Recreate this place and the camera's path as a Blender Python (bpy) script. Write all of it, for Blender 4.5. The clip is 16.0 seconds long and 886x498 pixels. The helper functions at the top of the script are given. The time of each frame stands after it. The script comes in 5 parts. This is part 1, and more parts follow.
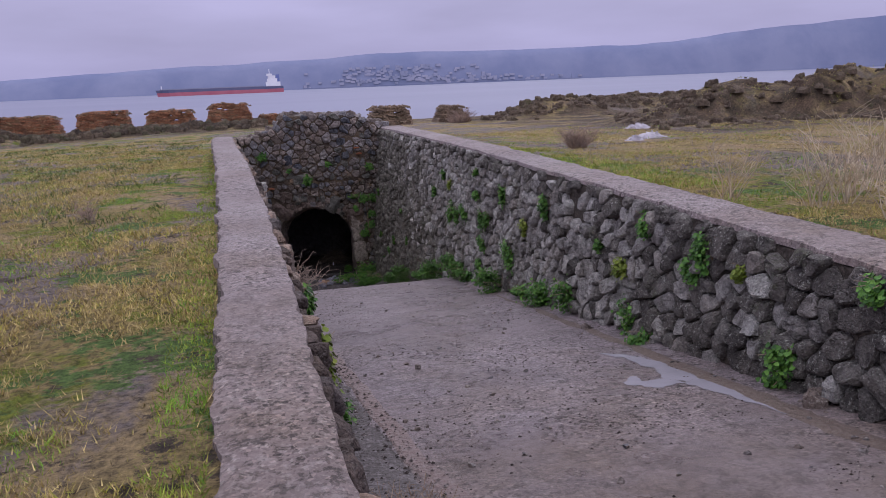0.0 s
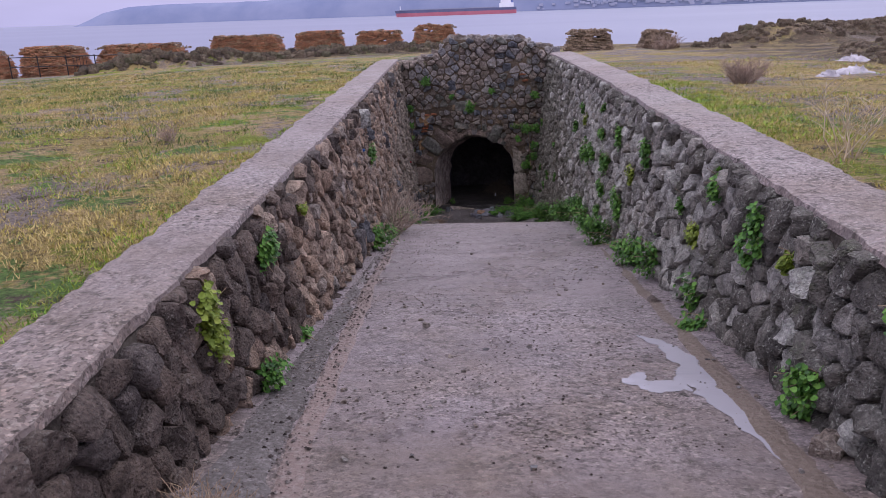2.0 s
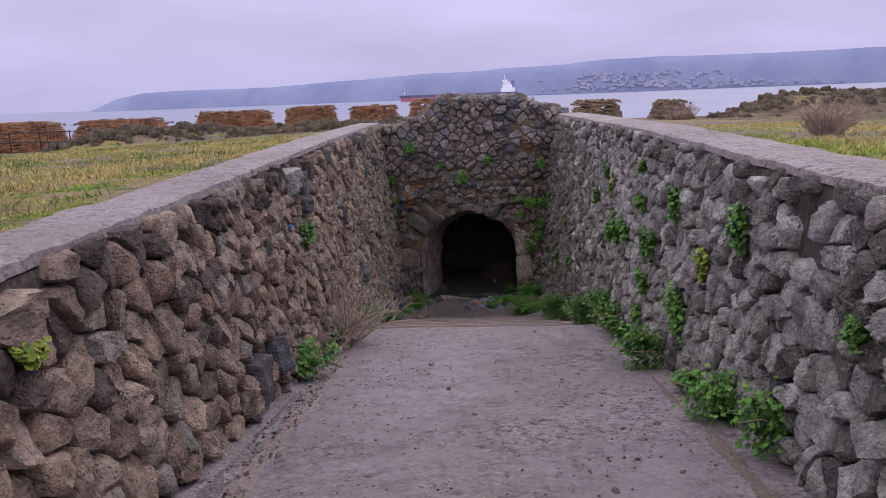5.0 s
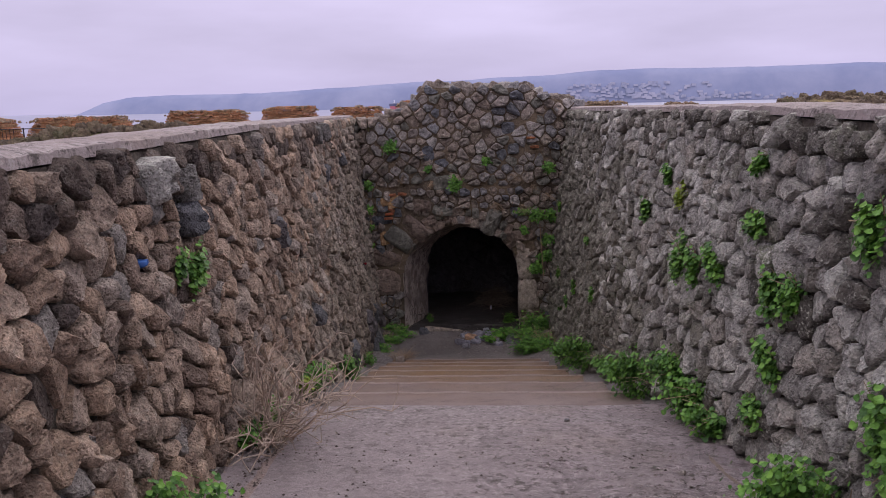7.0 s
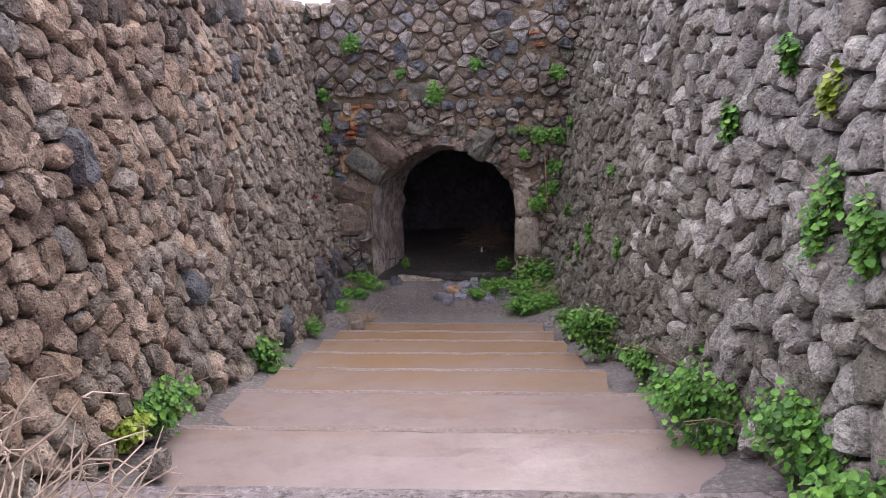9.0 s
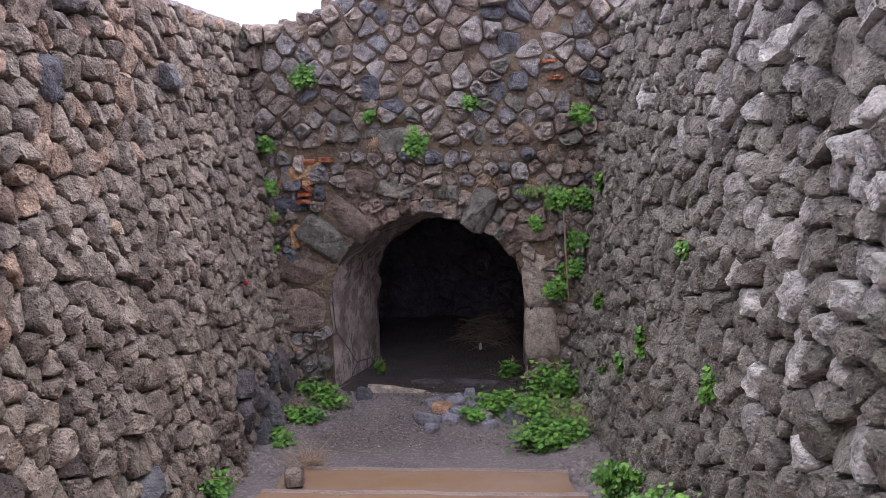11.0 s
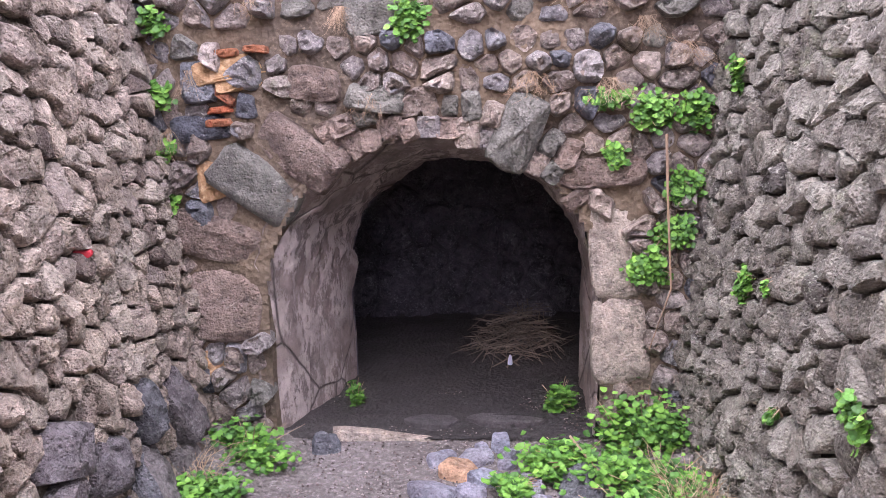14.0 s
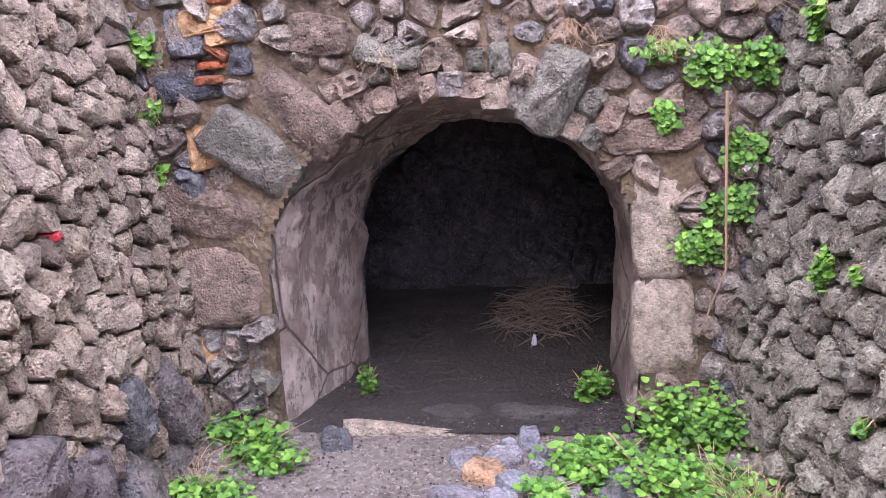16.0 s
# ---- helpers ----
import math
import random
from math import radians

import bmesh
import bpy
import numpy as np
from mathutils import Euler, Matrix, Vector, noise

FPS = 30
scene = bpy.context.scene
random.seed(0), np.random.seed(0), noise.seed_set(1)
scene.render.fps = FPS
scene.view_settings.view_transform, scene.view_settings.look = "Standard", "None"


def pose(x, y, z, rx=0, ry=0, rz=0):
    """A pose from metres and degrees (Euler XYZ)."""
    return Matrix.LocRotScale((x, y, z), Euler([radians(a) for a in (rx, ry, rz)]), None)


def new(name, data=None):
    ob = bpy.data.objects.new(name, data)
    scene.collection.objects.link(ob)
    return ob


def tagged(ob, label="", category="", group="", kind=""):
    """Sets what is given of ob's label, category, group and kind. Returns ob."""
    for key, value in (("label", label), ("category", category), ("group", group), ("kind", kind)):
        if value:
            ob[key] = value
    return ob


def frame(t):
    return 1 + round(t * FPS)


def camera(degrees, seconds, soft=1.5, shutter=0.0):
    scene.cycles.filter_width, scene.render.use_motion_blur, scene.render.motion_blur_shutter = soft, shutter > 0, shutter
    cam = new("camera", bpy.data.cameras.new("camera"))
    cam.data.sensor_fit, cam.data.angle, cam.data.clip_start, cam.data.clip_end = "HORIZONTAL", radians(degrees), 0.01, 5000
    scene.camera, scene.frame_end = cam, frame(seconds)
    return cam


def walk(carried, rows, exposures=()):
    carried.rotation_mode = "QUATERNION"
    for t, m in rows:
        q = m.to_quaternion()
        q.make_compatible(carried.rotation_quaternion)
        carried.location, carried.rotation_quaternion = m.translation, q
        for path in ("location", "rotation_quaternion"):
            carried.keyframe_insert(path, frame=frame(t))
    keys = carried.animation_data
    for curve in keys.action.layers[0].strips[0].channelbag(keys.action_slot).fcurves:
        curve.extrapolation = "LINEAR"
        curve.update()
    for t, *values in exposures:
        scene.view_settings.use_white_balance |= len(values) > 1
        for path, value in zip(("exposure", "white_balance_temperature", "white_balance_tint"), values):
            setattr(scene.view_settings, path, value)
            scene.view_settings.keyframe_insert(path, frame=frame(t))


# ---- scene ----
cam = camera(60.9, 16.0, soft=0.7)
METRES, EYE, TILT, LEAN, TURN = 18.0, 1.5, -12.6, 2.2, -13.8
ROWS = [
    (0.0, 0.0, 0.0, 0.0, -0.0, 0.0, 0.0),
    (0.5, 0.0278, 0.0005, 0.0013, 5.61, -1.2, -1.46),
    (1.0, 0.0537, 0.0077, 0.0036, 10.45, -3.97, -2.24),
    (1.5, 0.0699, 0.027, 0.0068, 14.27, -6.81, -3.08),
    (2.0, 0.0823, 0.0515, 0.0119, 16.62, -6.14, -3.86),
    (2.5, 0.0864, 0.0764, 0.0155, 17.42, -5.0, -4.39),
    (3.0, 0.0843, 0.1017, 0.0201, 17.54, -3.95, -4.44),
    (3.5, 0.0821, 0.1252, 0.0151, 17.46, -3.14, -4.15),
    (4.0, 0.0729, 0.1564, 0.0113, 17.3, -2.44, -3.66),
    (4.5, 0.0633, 0.1964, 0.0136, 17.08, -1.72, -3.62),
    (5.0, 0.047, 0.235, 0.0155, 16.92, -0.1, -3.66),
    (7.5, -0.0103, 0.4348, 0.03, 15.86, 0.61, -4.42),
    (8.0, -0.0184, 0.4751, 0.0305, 16.0, -3.82, -4.62),
    (8.5, -0.0221, 0.5145, 0.0336, 15.93, -6.47, -4.68),
    (9.0, -0.028, 0.5543, 0.0366, 16.02, -5.26, -4.7),
    (9.5, -0.034, 0.5936, 0.0412, 16.13, -3.53, -4.71),
    (10.0, -0.0424, 0.6331, 0.0445, 16.25, -2.25, -4.74),
    (12.5, -0.0879, 0.7996, 0.0354, 16.15, 2.78, -4.54),
    (13.0, -0.097, 0.8283, 0.035, 16.15, 3.37, -4.46),
    (13.5, -0.1042, 0.8561, 0.0316, 16.18, 2.55, -4.5),
    (14.0, -0.1137, 0.8774, 0.0261, 16.27, -0.15, -4.47),
    (14.5, -0.1199, 0.894, 0.0266, 16.36, -3.06, -4.27),
    (15.0, -0.1245, 0.903, 0.0288, 16.52, -5.5, -4.22),
    (15.5, -0.1278, 0.9041, 0.0291, 16.54, -6.03, -4.25),
    (16.0, -0.1286, 0.9052, 0.0307, 16.53, -3.35, -4.28),
]
EXPOSURES = [(0.0, -0.2, 6350, 10), (0.5, 0.0, 6400, 10), (1.0, -0.1, 6400, 10), (1.5, 0.35, 6400, 10), (2.5, 0.1, 6400, 10), (3.5, 0.15, 6500, 9), (4.0, 0.15, 6600, 9), (5.0, 0.2, 6600, 9), (7.5, 0.36, 7150, 8), (8.5, 1.42, 6950, 5), (9.5, 1.3, 6800, 6), (10.0, 1.2, 6750, 7), (12.5, 2.5, 6650, 7), (13.5, 2.9, 6650, 8), (14.0, 3.1, 6700, 12), (14.5, 3.1, 6700, 12), (15.0, 3.1, 6700, 13), (16.0, 3.2, 6700, 13)]
walk(cam, [(t, pose(0, 0, EYE, TILT, LEAN, TURN) @ pose(METRES * x, METRES * y, METRES * z, 90 + pitch, roll, yaw)) for t, x, y, z, yaw, pitch, roll in ROWS], EXPOSURES)

# ---- overcast daylight ----
world = bpy.data.worlds.new("overcast_sky")
scene.world = world
world.use_nodes = True
wn, wl = world.node_tree.nodes, world.node_tree.links
wn.clear()
w_out = wn.new("ShaderNodeOutputWorld")
w_bg = wn.new("ShaderNodeBackground")
w_sky = wn.new("ShaderNodeTexSky")
w_sky.sky_type = "NISHITA"
w_sky.sun_disc = False
w_sky.sun_elevation, w_sky.sun_rotation = radians(40), radians(200)
w_sky.air_density, w_sky.dust_density = 1.0, 4.0
w_geo = wn.new("ShaderNodeTexCoord")
w_sep = wn.new("ShaderNodeSeparateXYZ")
w_ramp = wn.new("ShaderNodeValToRGB")
for i, (at, col) in enumerate([(0.0, (0.50, 0.47, 0.76, 1)), (0.12, (0.58, 0.53, 0.83, 1)), (0.35, (0.74, 0.70, 0.95, 1)), (1.0, (1.70, 1.66, 1.95, 1))]):
    e = w_ramp.color_ramp.elements[i] if i < 2 else w_ramp.color_ramp.elements.new(at)
    e.position, e.color = at, col
w_map = wn.new("ShaderNodeMapping")
w_map.inputs["Scale"].default_value = (2.0, 2.0, 9.0)
w_noise = wn.new("ShaderNodeTexNoise")
w_noise.inputs["Scale"].default_value, w_noise.inputs["Detail"].default_value = 1.6, 5
w_cl = wn.new("ShaderNodeMapRange")
w_cl.inputs[1].default_value, w_cl.inputs[2].default_value = 0.3, 0.7
w_cl.inputs[3].default_value, w_cl.inputs[4].default_value = 0.88, 1.1
w_mul = wn.new("ShaderNodeVectorMath")
w_mul.operation = "SCALE"
w_sc = wn.new("ShaderNodeVectorMath")
w_sc.operation = "SCALE"
w_sc.inputs["Scale"].default_value = 0.1
w_mix = wn.new("ShaderNodeMix")
w_mix.data_type = "RGBA"
w_mix.inputs[0].default_value = 0.88
wl.new(w_geo.outputs["Generated"], w_sep.inputs[0])
wl.new(w_sep.outputs["Z"], w_ramp.inputs[0])
wl.new(w_geo.outputs["Generated"], w_map.inputs[0])
wl.new(w_map.outputs[0], w_noise.inputs["Vector"])
wl.new(w_noise.outputs["Fac"], w_cl.inputs[0])
wl.new(w_ramp.outputs[0], w_mul.inputs[0])
wl.new(w_cl.outputs[0], w_mul.inputs["Scale"])
wl.new(w_sky.outputs[0], w_sc.inputs[0])
wl.new(w_sc.outputs[0], w_mix.inputs[6])
wl.new(w_mul.outputs[0], w_mix.inputs[7])
wl.new(w_mix.outputs[2], w_bg.inputs["Color"])
wl.new(w_bg.outputs[0], w_out.inputs[0])
w_bg.inputs["Strength"].default_value = 1.0

sun_data = bpy.data.lights.new("sun", "SUN")
sun_data.energy, sun_data.angle, sun_data.color = 0.6, radians(40), (1.0, 0.95, 0.92)
sun = new("sun", sun_data)
sun.matrix_world = pose(0, 0, 30, 50, 0, 160)


# ---- materials ----
def node(nt, kind, **values):
    n = nt.nodes.new(kind)
    for key, value in values.items():
        n.inputs[key].default_value = value
    return n


def base_mat(name, rough=0.85):
    m = bpy.data.materials.new(name)
    m.use_nodes = True
    b = m.node_tree.nodes["Principled BSDF"]
    b.inputs["Roughness"].default_value = rough
    b.inputs["Specular IOR Level"].default_value = 0.3
    return m, m.node_tree, b


def ramp(nt, fac, stops):
    r = nt.nodes.new("ShaderNodeValToRGB")
    els = r.color_ramp.elements
    for i, (at, col) in enumerate(stops):
        e = els[i] if i < 2 else els.new(at)
        e.position, e.color = at, (*col, 1)
    nt.links.new(fac, r.inputs[0])
    return r.outputs[0]


def mixed(nt, fac, a, b, blend="MIX"):
    m = nt.nodes.new("ShaderNodeMix")
    m.data_type, m.blend_type = "RGBA", blend
    for socket, v in ((m.inputs[0], fac), (m.inputs[6], a), (m.inputs[7], b)):
        if isinstance(v, bpy.types.NodeSocket):
            nt.links.new(v, socket)
        elif isinstance(v, tuple):
            socket.default_value = (*v, 1)
        else:
            socket.default_value = v
    return m.outputs[2]


def where(nt):
    return nt.nodes.new("ShaderNodeNewGeometry").outputs["Position"]


def noisy(nt, scale, detail=6.0, rough=0.6, stretch=None, out="Fac"):
    n = node(nt, "ShaderNodeTexNoise", Scale=scale, Detail=detail, Roughness=rough)
    p = where(nt)
    if stretch:
        mp = nt.nodes.new("ShaderNodeMapping")
        mp.inputs["Scale"].default_value = stretch
        nt.links.new(p, mp.inputs[0])
        p = mp.outputs[0]
    nt.links.new(p, n.inputs["Vector"])
    return n.outputs[out]


def cells(nt, scale, feature="F1"):
    n = node(nt, "ShaderNodeTexVoronoi", Scale=scale)
    n.feature = feature
    nt.links.new(where(nt), n.inputs["Vector"])
    return n.outputs["Distance"]


def span(nt, v, lo, hi, a=0.0, b=1.0):
    n = nt.nodes.new("ShaderNodeMapRange")
    nt.links.new(v, n.inputs[0])
    for i, x in enumerate((lo, hi, a, b)):
        n.inputs[i + 1].default_value = x
    return n.outputs[0]


def maths(nt, op, a, b):
    n = nt.nodes.new("ShaderNodeMath")
    n.operation = op
    for i, v in enumerate((a, b)):
        if isinstance(v, bpy.types.NodeSocket):
            nt.links.new(v, n.inputs[i])
        else:
            n.inputs[i].default_value = v
    return n.outputs[0]


def bumped(nt, b, height, strength=0.5, distance=0.02):
    n = node(nt, "ShaderNodeBump", Strength=strength, Distance=distance)
    nt.links.new(height, n.inputs["Height"])
    nt.links.new(n.outputs[0], b.inputs["Normal"])


def any_random(nt):
    o = nt.nodes.new("ShaderNodeObjectInfo").outputs["Random"]
    g = nt.nodes.new("ShaderNodeNewGeometry").outputs["Random Per Island"]
    return maths(nt, "FRACT", maths(nt, "ADD", o, g), 0.0)


def stone_mat(name, palette, lichen, amount, moss=0.0):
    """Rough volcanic rubble: each stone its own tone, pitted, with pale lichen flecks."""
    m, nt, b = base_mat(name, 0.88)
    stops = [(i / max(1, len(palette) - 1), c) for i, c in enumerate(palette)]
    col = ramp(nt, any_random(nt), stops)
    grain = noisy(nt, 12, 8, 0.64)
    col = mixed(nt, 1.0, col, ramp(nt, grain, [(0.33, (0.52, 0.51, 0.51)), (0.5, (1.0, 1.0, 1.0)), (0.68, (1.36, 1.34, 1.32))]), "MULTIPLY")
    col = mixed(nt, 1.0, col, ramp(nt, noisy(nt, 55, 5, 0.7), [(0.36, (0.74, 0.74, 0.74)), (0.5, (1.0, 1.0, 1.0)), (0.64, (1.22, 1.21, 1.20))]), "MULTIPLY")
    col = mixed(nt, 1.0, col, ramp(nt, noisy(nt, 2.2, 4), [(0.35, (0.72, 0.70, 0.70)), (0.65, (1.2, 1.2, 1.2))]), "MULTIPLY")
    flecks = maths(nt, "MULTIPLY", span(nt, noisy(nt, 40, 6, 0.75), 0.54, 0.62), span(nt, noisy(nt, 5, 5), 0.42, 0.58))
    col = mixed(nt, maths(nt, "MULTIPLY", flecks, amount), col, lichen)
    if moss:
        green = maths(nt, "MULTIPLY", span(nt, noisy(nt, 1.3, 5), 0.55, 0.7), span(nt, noisy(nt, 20, 5), 0.45, 0.6))
        col = mixed(nt, maths(nt, "MULTIPLY", green, moss), col, (0.10, 0.13, 0.04))
    nt.links.new(col, b.inputs["Base Color"])
    pits = span(nt, cells(nt, 45), 0.0, 0.4)
    h = maths(nt, "ADD", maths(nt, "MULTIPLY", grain, 1.6), maths(nt, "ADD", maths(nt, "MULTIPLY", pits, 0.4), maths(nt, "MULTIPLY", noisy(nt, 70, 5, 0.7), 0.35)))
    bumped(nt, b, h, 1.0, 0.06)
    return m


def earth_mat(name, a, b_, c, rough=0.9, wet=0.0, size=1.0):
    """Loose ground: three tones at two scales, with grit."""
    m, nt, b = base_mat(name, rough)
    col = mixed(nt, span(nt, noisy(nt, 0.9 * size, 6), 0.38, 0.62), a, b_)
    col = mixed(nt, span(nt, noisy(nt, 28 * size, 5, 0.75), 0.5, 0.68), col, c)
    nt.links.new(col, b.inputs["Base Color"])
    bumped(nt, b, maths(nt, "ADD", noisy(nt, 40 * size, 6, 0.7), cells(nt, 30 * size)), 0.8, 0.02)
    if wet:
        nt.links.new(span(nt, noisy(nt, 1.1, 4), 0.4, 0.6, rough, rough - wet), b.inputs["Roughness"])
    return m


M_LEFT = stone_mat("brown_rubble", [(0.237, 0.171, 0.140), (0.363, 0.261, 0.197), (0.455, 0.326, 0.247), (0.310, 0.244, 0.204), (0.509, 0.379, 0.296), (0.290, 0.272, 0.261)], (0.740, 0.686, 0.590), 0.28)
M_LEFTD = stone_mat("dark_brown_rubble", [(0.109, 0.083, 0.074), (0.149, 0.116, 0.100), (0.184, 0.138, 0.116), (0.127, 0.105, 0.100)], (0.34, 0.31, 0.28), 0.5)
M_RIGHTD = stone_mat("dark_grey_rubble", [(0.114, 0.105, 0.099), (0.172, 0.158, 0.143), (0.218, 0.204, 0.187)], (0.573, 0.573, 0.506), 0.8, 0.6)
M_LEFTB = stone_mat("grey_olive_rubble", [(0.232, 0.190, 0.157), (0.337, 0.280, 0.230), (0.289, 0.251, 0.215), (0.394, 0.324, 0.273), (0.254, 0.212, 0.188)], (0.480, 0.440, 0.385), 0.30)
M_RIGHT = stone_mat("grey_rubble", [(0.271, 0.258, 0.246), (0.408, 0.392, 0.373), (0.509, 0.497, 0.472), (0.340, 0.309, 0.279), (0.579, 0.568, 0.540)], (0.581, 0.585, 0.517), 0.60, 0.6)
M_RIGHTB = stone_mat("dark_grey_brown_rubble", [(0.155, 0.142, 0.125), (0.227, 0.213, 0.187), (0.269, 0.257, 0.224), (0.186, 0.170, 0.145)], (0.576, 0.562, 0.482), 0.45, 0.4)
M_FACE = stone_mat("mixed_rubble", [(0.192, 0.162, 0.149), (0.302, 0.246, 0.212), (0.232, 0.233, 0.254), (0.356, 0.297, 0.260), (0.261, 0.212, 0.184), (0.385, 0.367, 0.367)], (0.727, 0.678, 0.613), 0.5, 0.35)
M_BLUE = stone_mat("blue_grey_stone", [(0.128, 0.135, 0.164), (0.165, 0.173, 0.195), (0.112, 0.120, 0.148)], (0.45, 0.45, 0.45), 0.4)
M_PALE = stone_mat("pale_block_stone", [(0.425, 0.361, 0.307), (0.479, 0.425, 0.383)], (0.6, 0.55, 0.5), 0.4)
M_GREYB = stone_mat("grey_block_stone", [(0.184, 0.181, 0.165), (0.214, 0.209, 0.187)], (0.405, 0.396, 0.370), 0.5)
# chamber stone, coloured near black for the unlit inside
M_GLOOM = stone_mat("gloom_dark_stone", [(0.079, 0.073, 0.087), (0.099, 0.092, 0.110)], (0.394, 0.394, 0.429), 0.4)
M_MORTAR = earth_mat("dark_mortar", (0.050, 0.042, 0.036), (0.085, 0.070, 0.057), (0.15, 0.125, 0.10))
M_FMORTAR = earth_mat("brown_lime_mortar", (0.085, 0.068, 0.056), (0.150, 0.112, 0.078), (0.21, 0.165, 0.125))
M_BROWNB = stone_mat("flat_brown_block", [(0.222, 0.172, 0.151), (0.270, 0.207, 0.177)], (0.45, 0.40, 0.36), 0.3)
M_OCHRE = earth_mat("ochre_mortar", (0.42, 0.26, 0.13), (0.33, 0.2, 0.11), (0.5, 0.36, 0.22))
M_BRICK = stone_mat("red_brick", [(0.42, 0.12, 0.06), (0.36, 0.14, 0.08), (0.46, 0.19, 0.1)], (0.5, 0.35, 0.25), 0.3)
M_OLDBRICK = stone_mat("weathered_brick", [(0.422, 0.194, 0.106), (0.532, 0.259, 0.142), (0.365, 0.194, 0.119), (0.476, 0.309, 0.177)], (0.637, 0.499, 0.338), 0.4, 0.3)
M_ROCK = stone_mat("mound_rock", [(0.112, 0.086, 0.062), (0.163, 0.122, 0.090), (0.201, 0.157, 0.117), (0.149, 0.114, 0.076)], (0.540, 0.468, 0.375), 0.4, 0.8)
M_RUIN = stone_mat("tan_ruin_stone", [(0.22, 0.165, 0.115), (0.32, 0.235, 0.17), (0.38, 0.29, 0.21)], (0.50, 0.43, 0.34), 0.4, 0.5)
M_SOIL = earth_mat("damp_soil", (0.11, 0.095, 0.092), (0.165, 0.145, 0.143), (0.29, 0.26, 0.262), 0.85, 0.2)
# tunnel floor earth, its colour pushed darker to deepen the gloom
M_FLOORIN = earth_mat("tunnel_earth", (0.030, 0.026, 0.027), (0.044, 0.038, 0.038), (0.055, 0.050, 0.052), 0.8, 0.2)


def lining_mat():
    m, nt, b = base_mat("flaking_limewash", 0.85)
    flake = maths(nt, "MULTIPLY", span(nt, noisy(nt, 9, 8, 0.75, (1.0, 1.0, 0.45)), 0.465, 0.53), span(nt, noisy(nt, 1.6, 4), 0.40, 0.58))
    col = mixed(nt, span(nt, noisy(nt, 7, 6), 0.35, 0.65), (0.18, 0.145, 0.138), (0.32, 0.257, 0.242))
    col = mixed(nt, span(nt, noisy(nt, 2.1, 5), 0.45, 0.62, 0, 0.7), col, (0.37, 0.285, 0.26))
    col = mixed(nt, flake, col, (0.60, 0.51, 0.485))
    joint = span(nt, cells(nt, 0.9, "DISTANCE_TO_EDGE"), 0.0, 0.012)
    col = mixed(nt, joint, (0.13, 0.105, 0.10), col)
    nt.links.new(col, b.inputs["Base Color"])
    bumped(nt, b, maths(nt, "ADD", maths(nt, "ADD", noisy(nt, 14, 8, 0.8), maths(nt, "MULTIPLY", flake, 0.5)), maths(nt, "MULTIPLY", joint, 0.8)), 1.0, 0.04)
    return m


M_LINING = lining_mat()


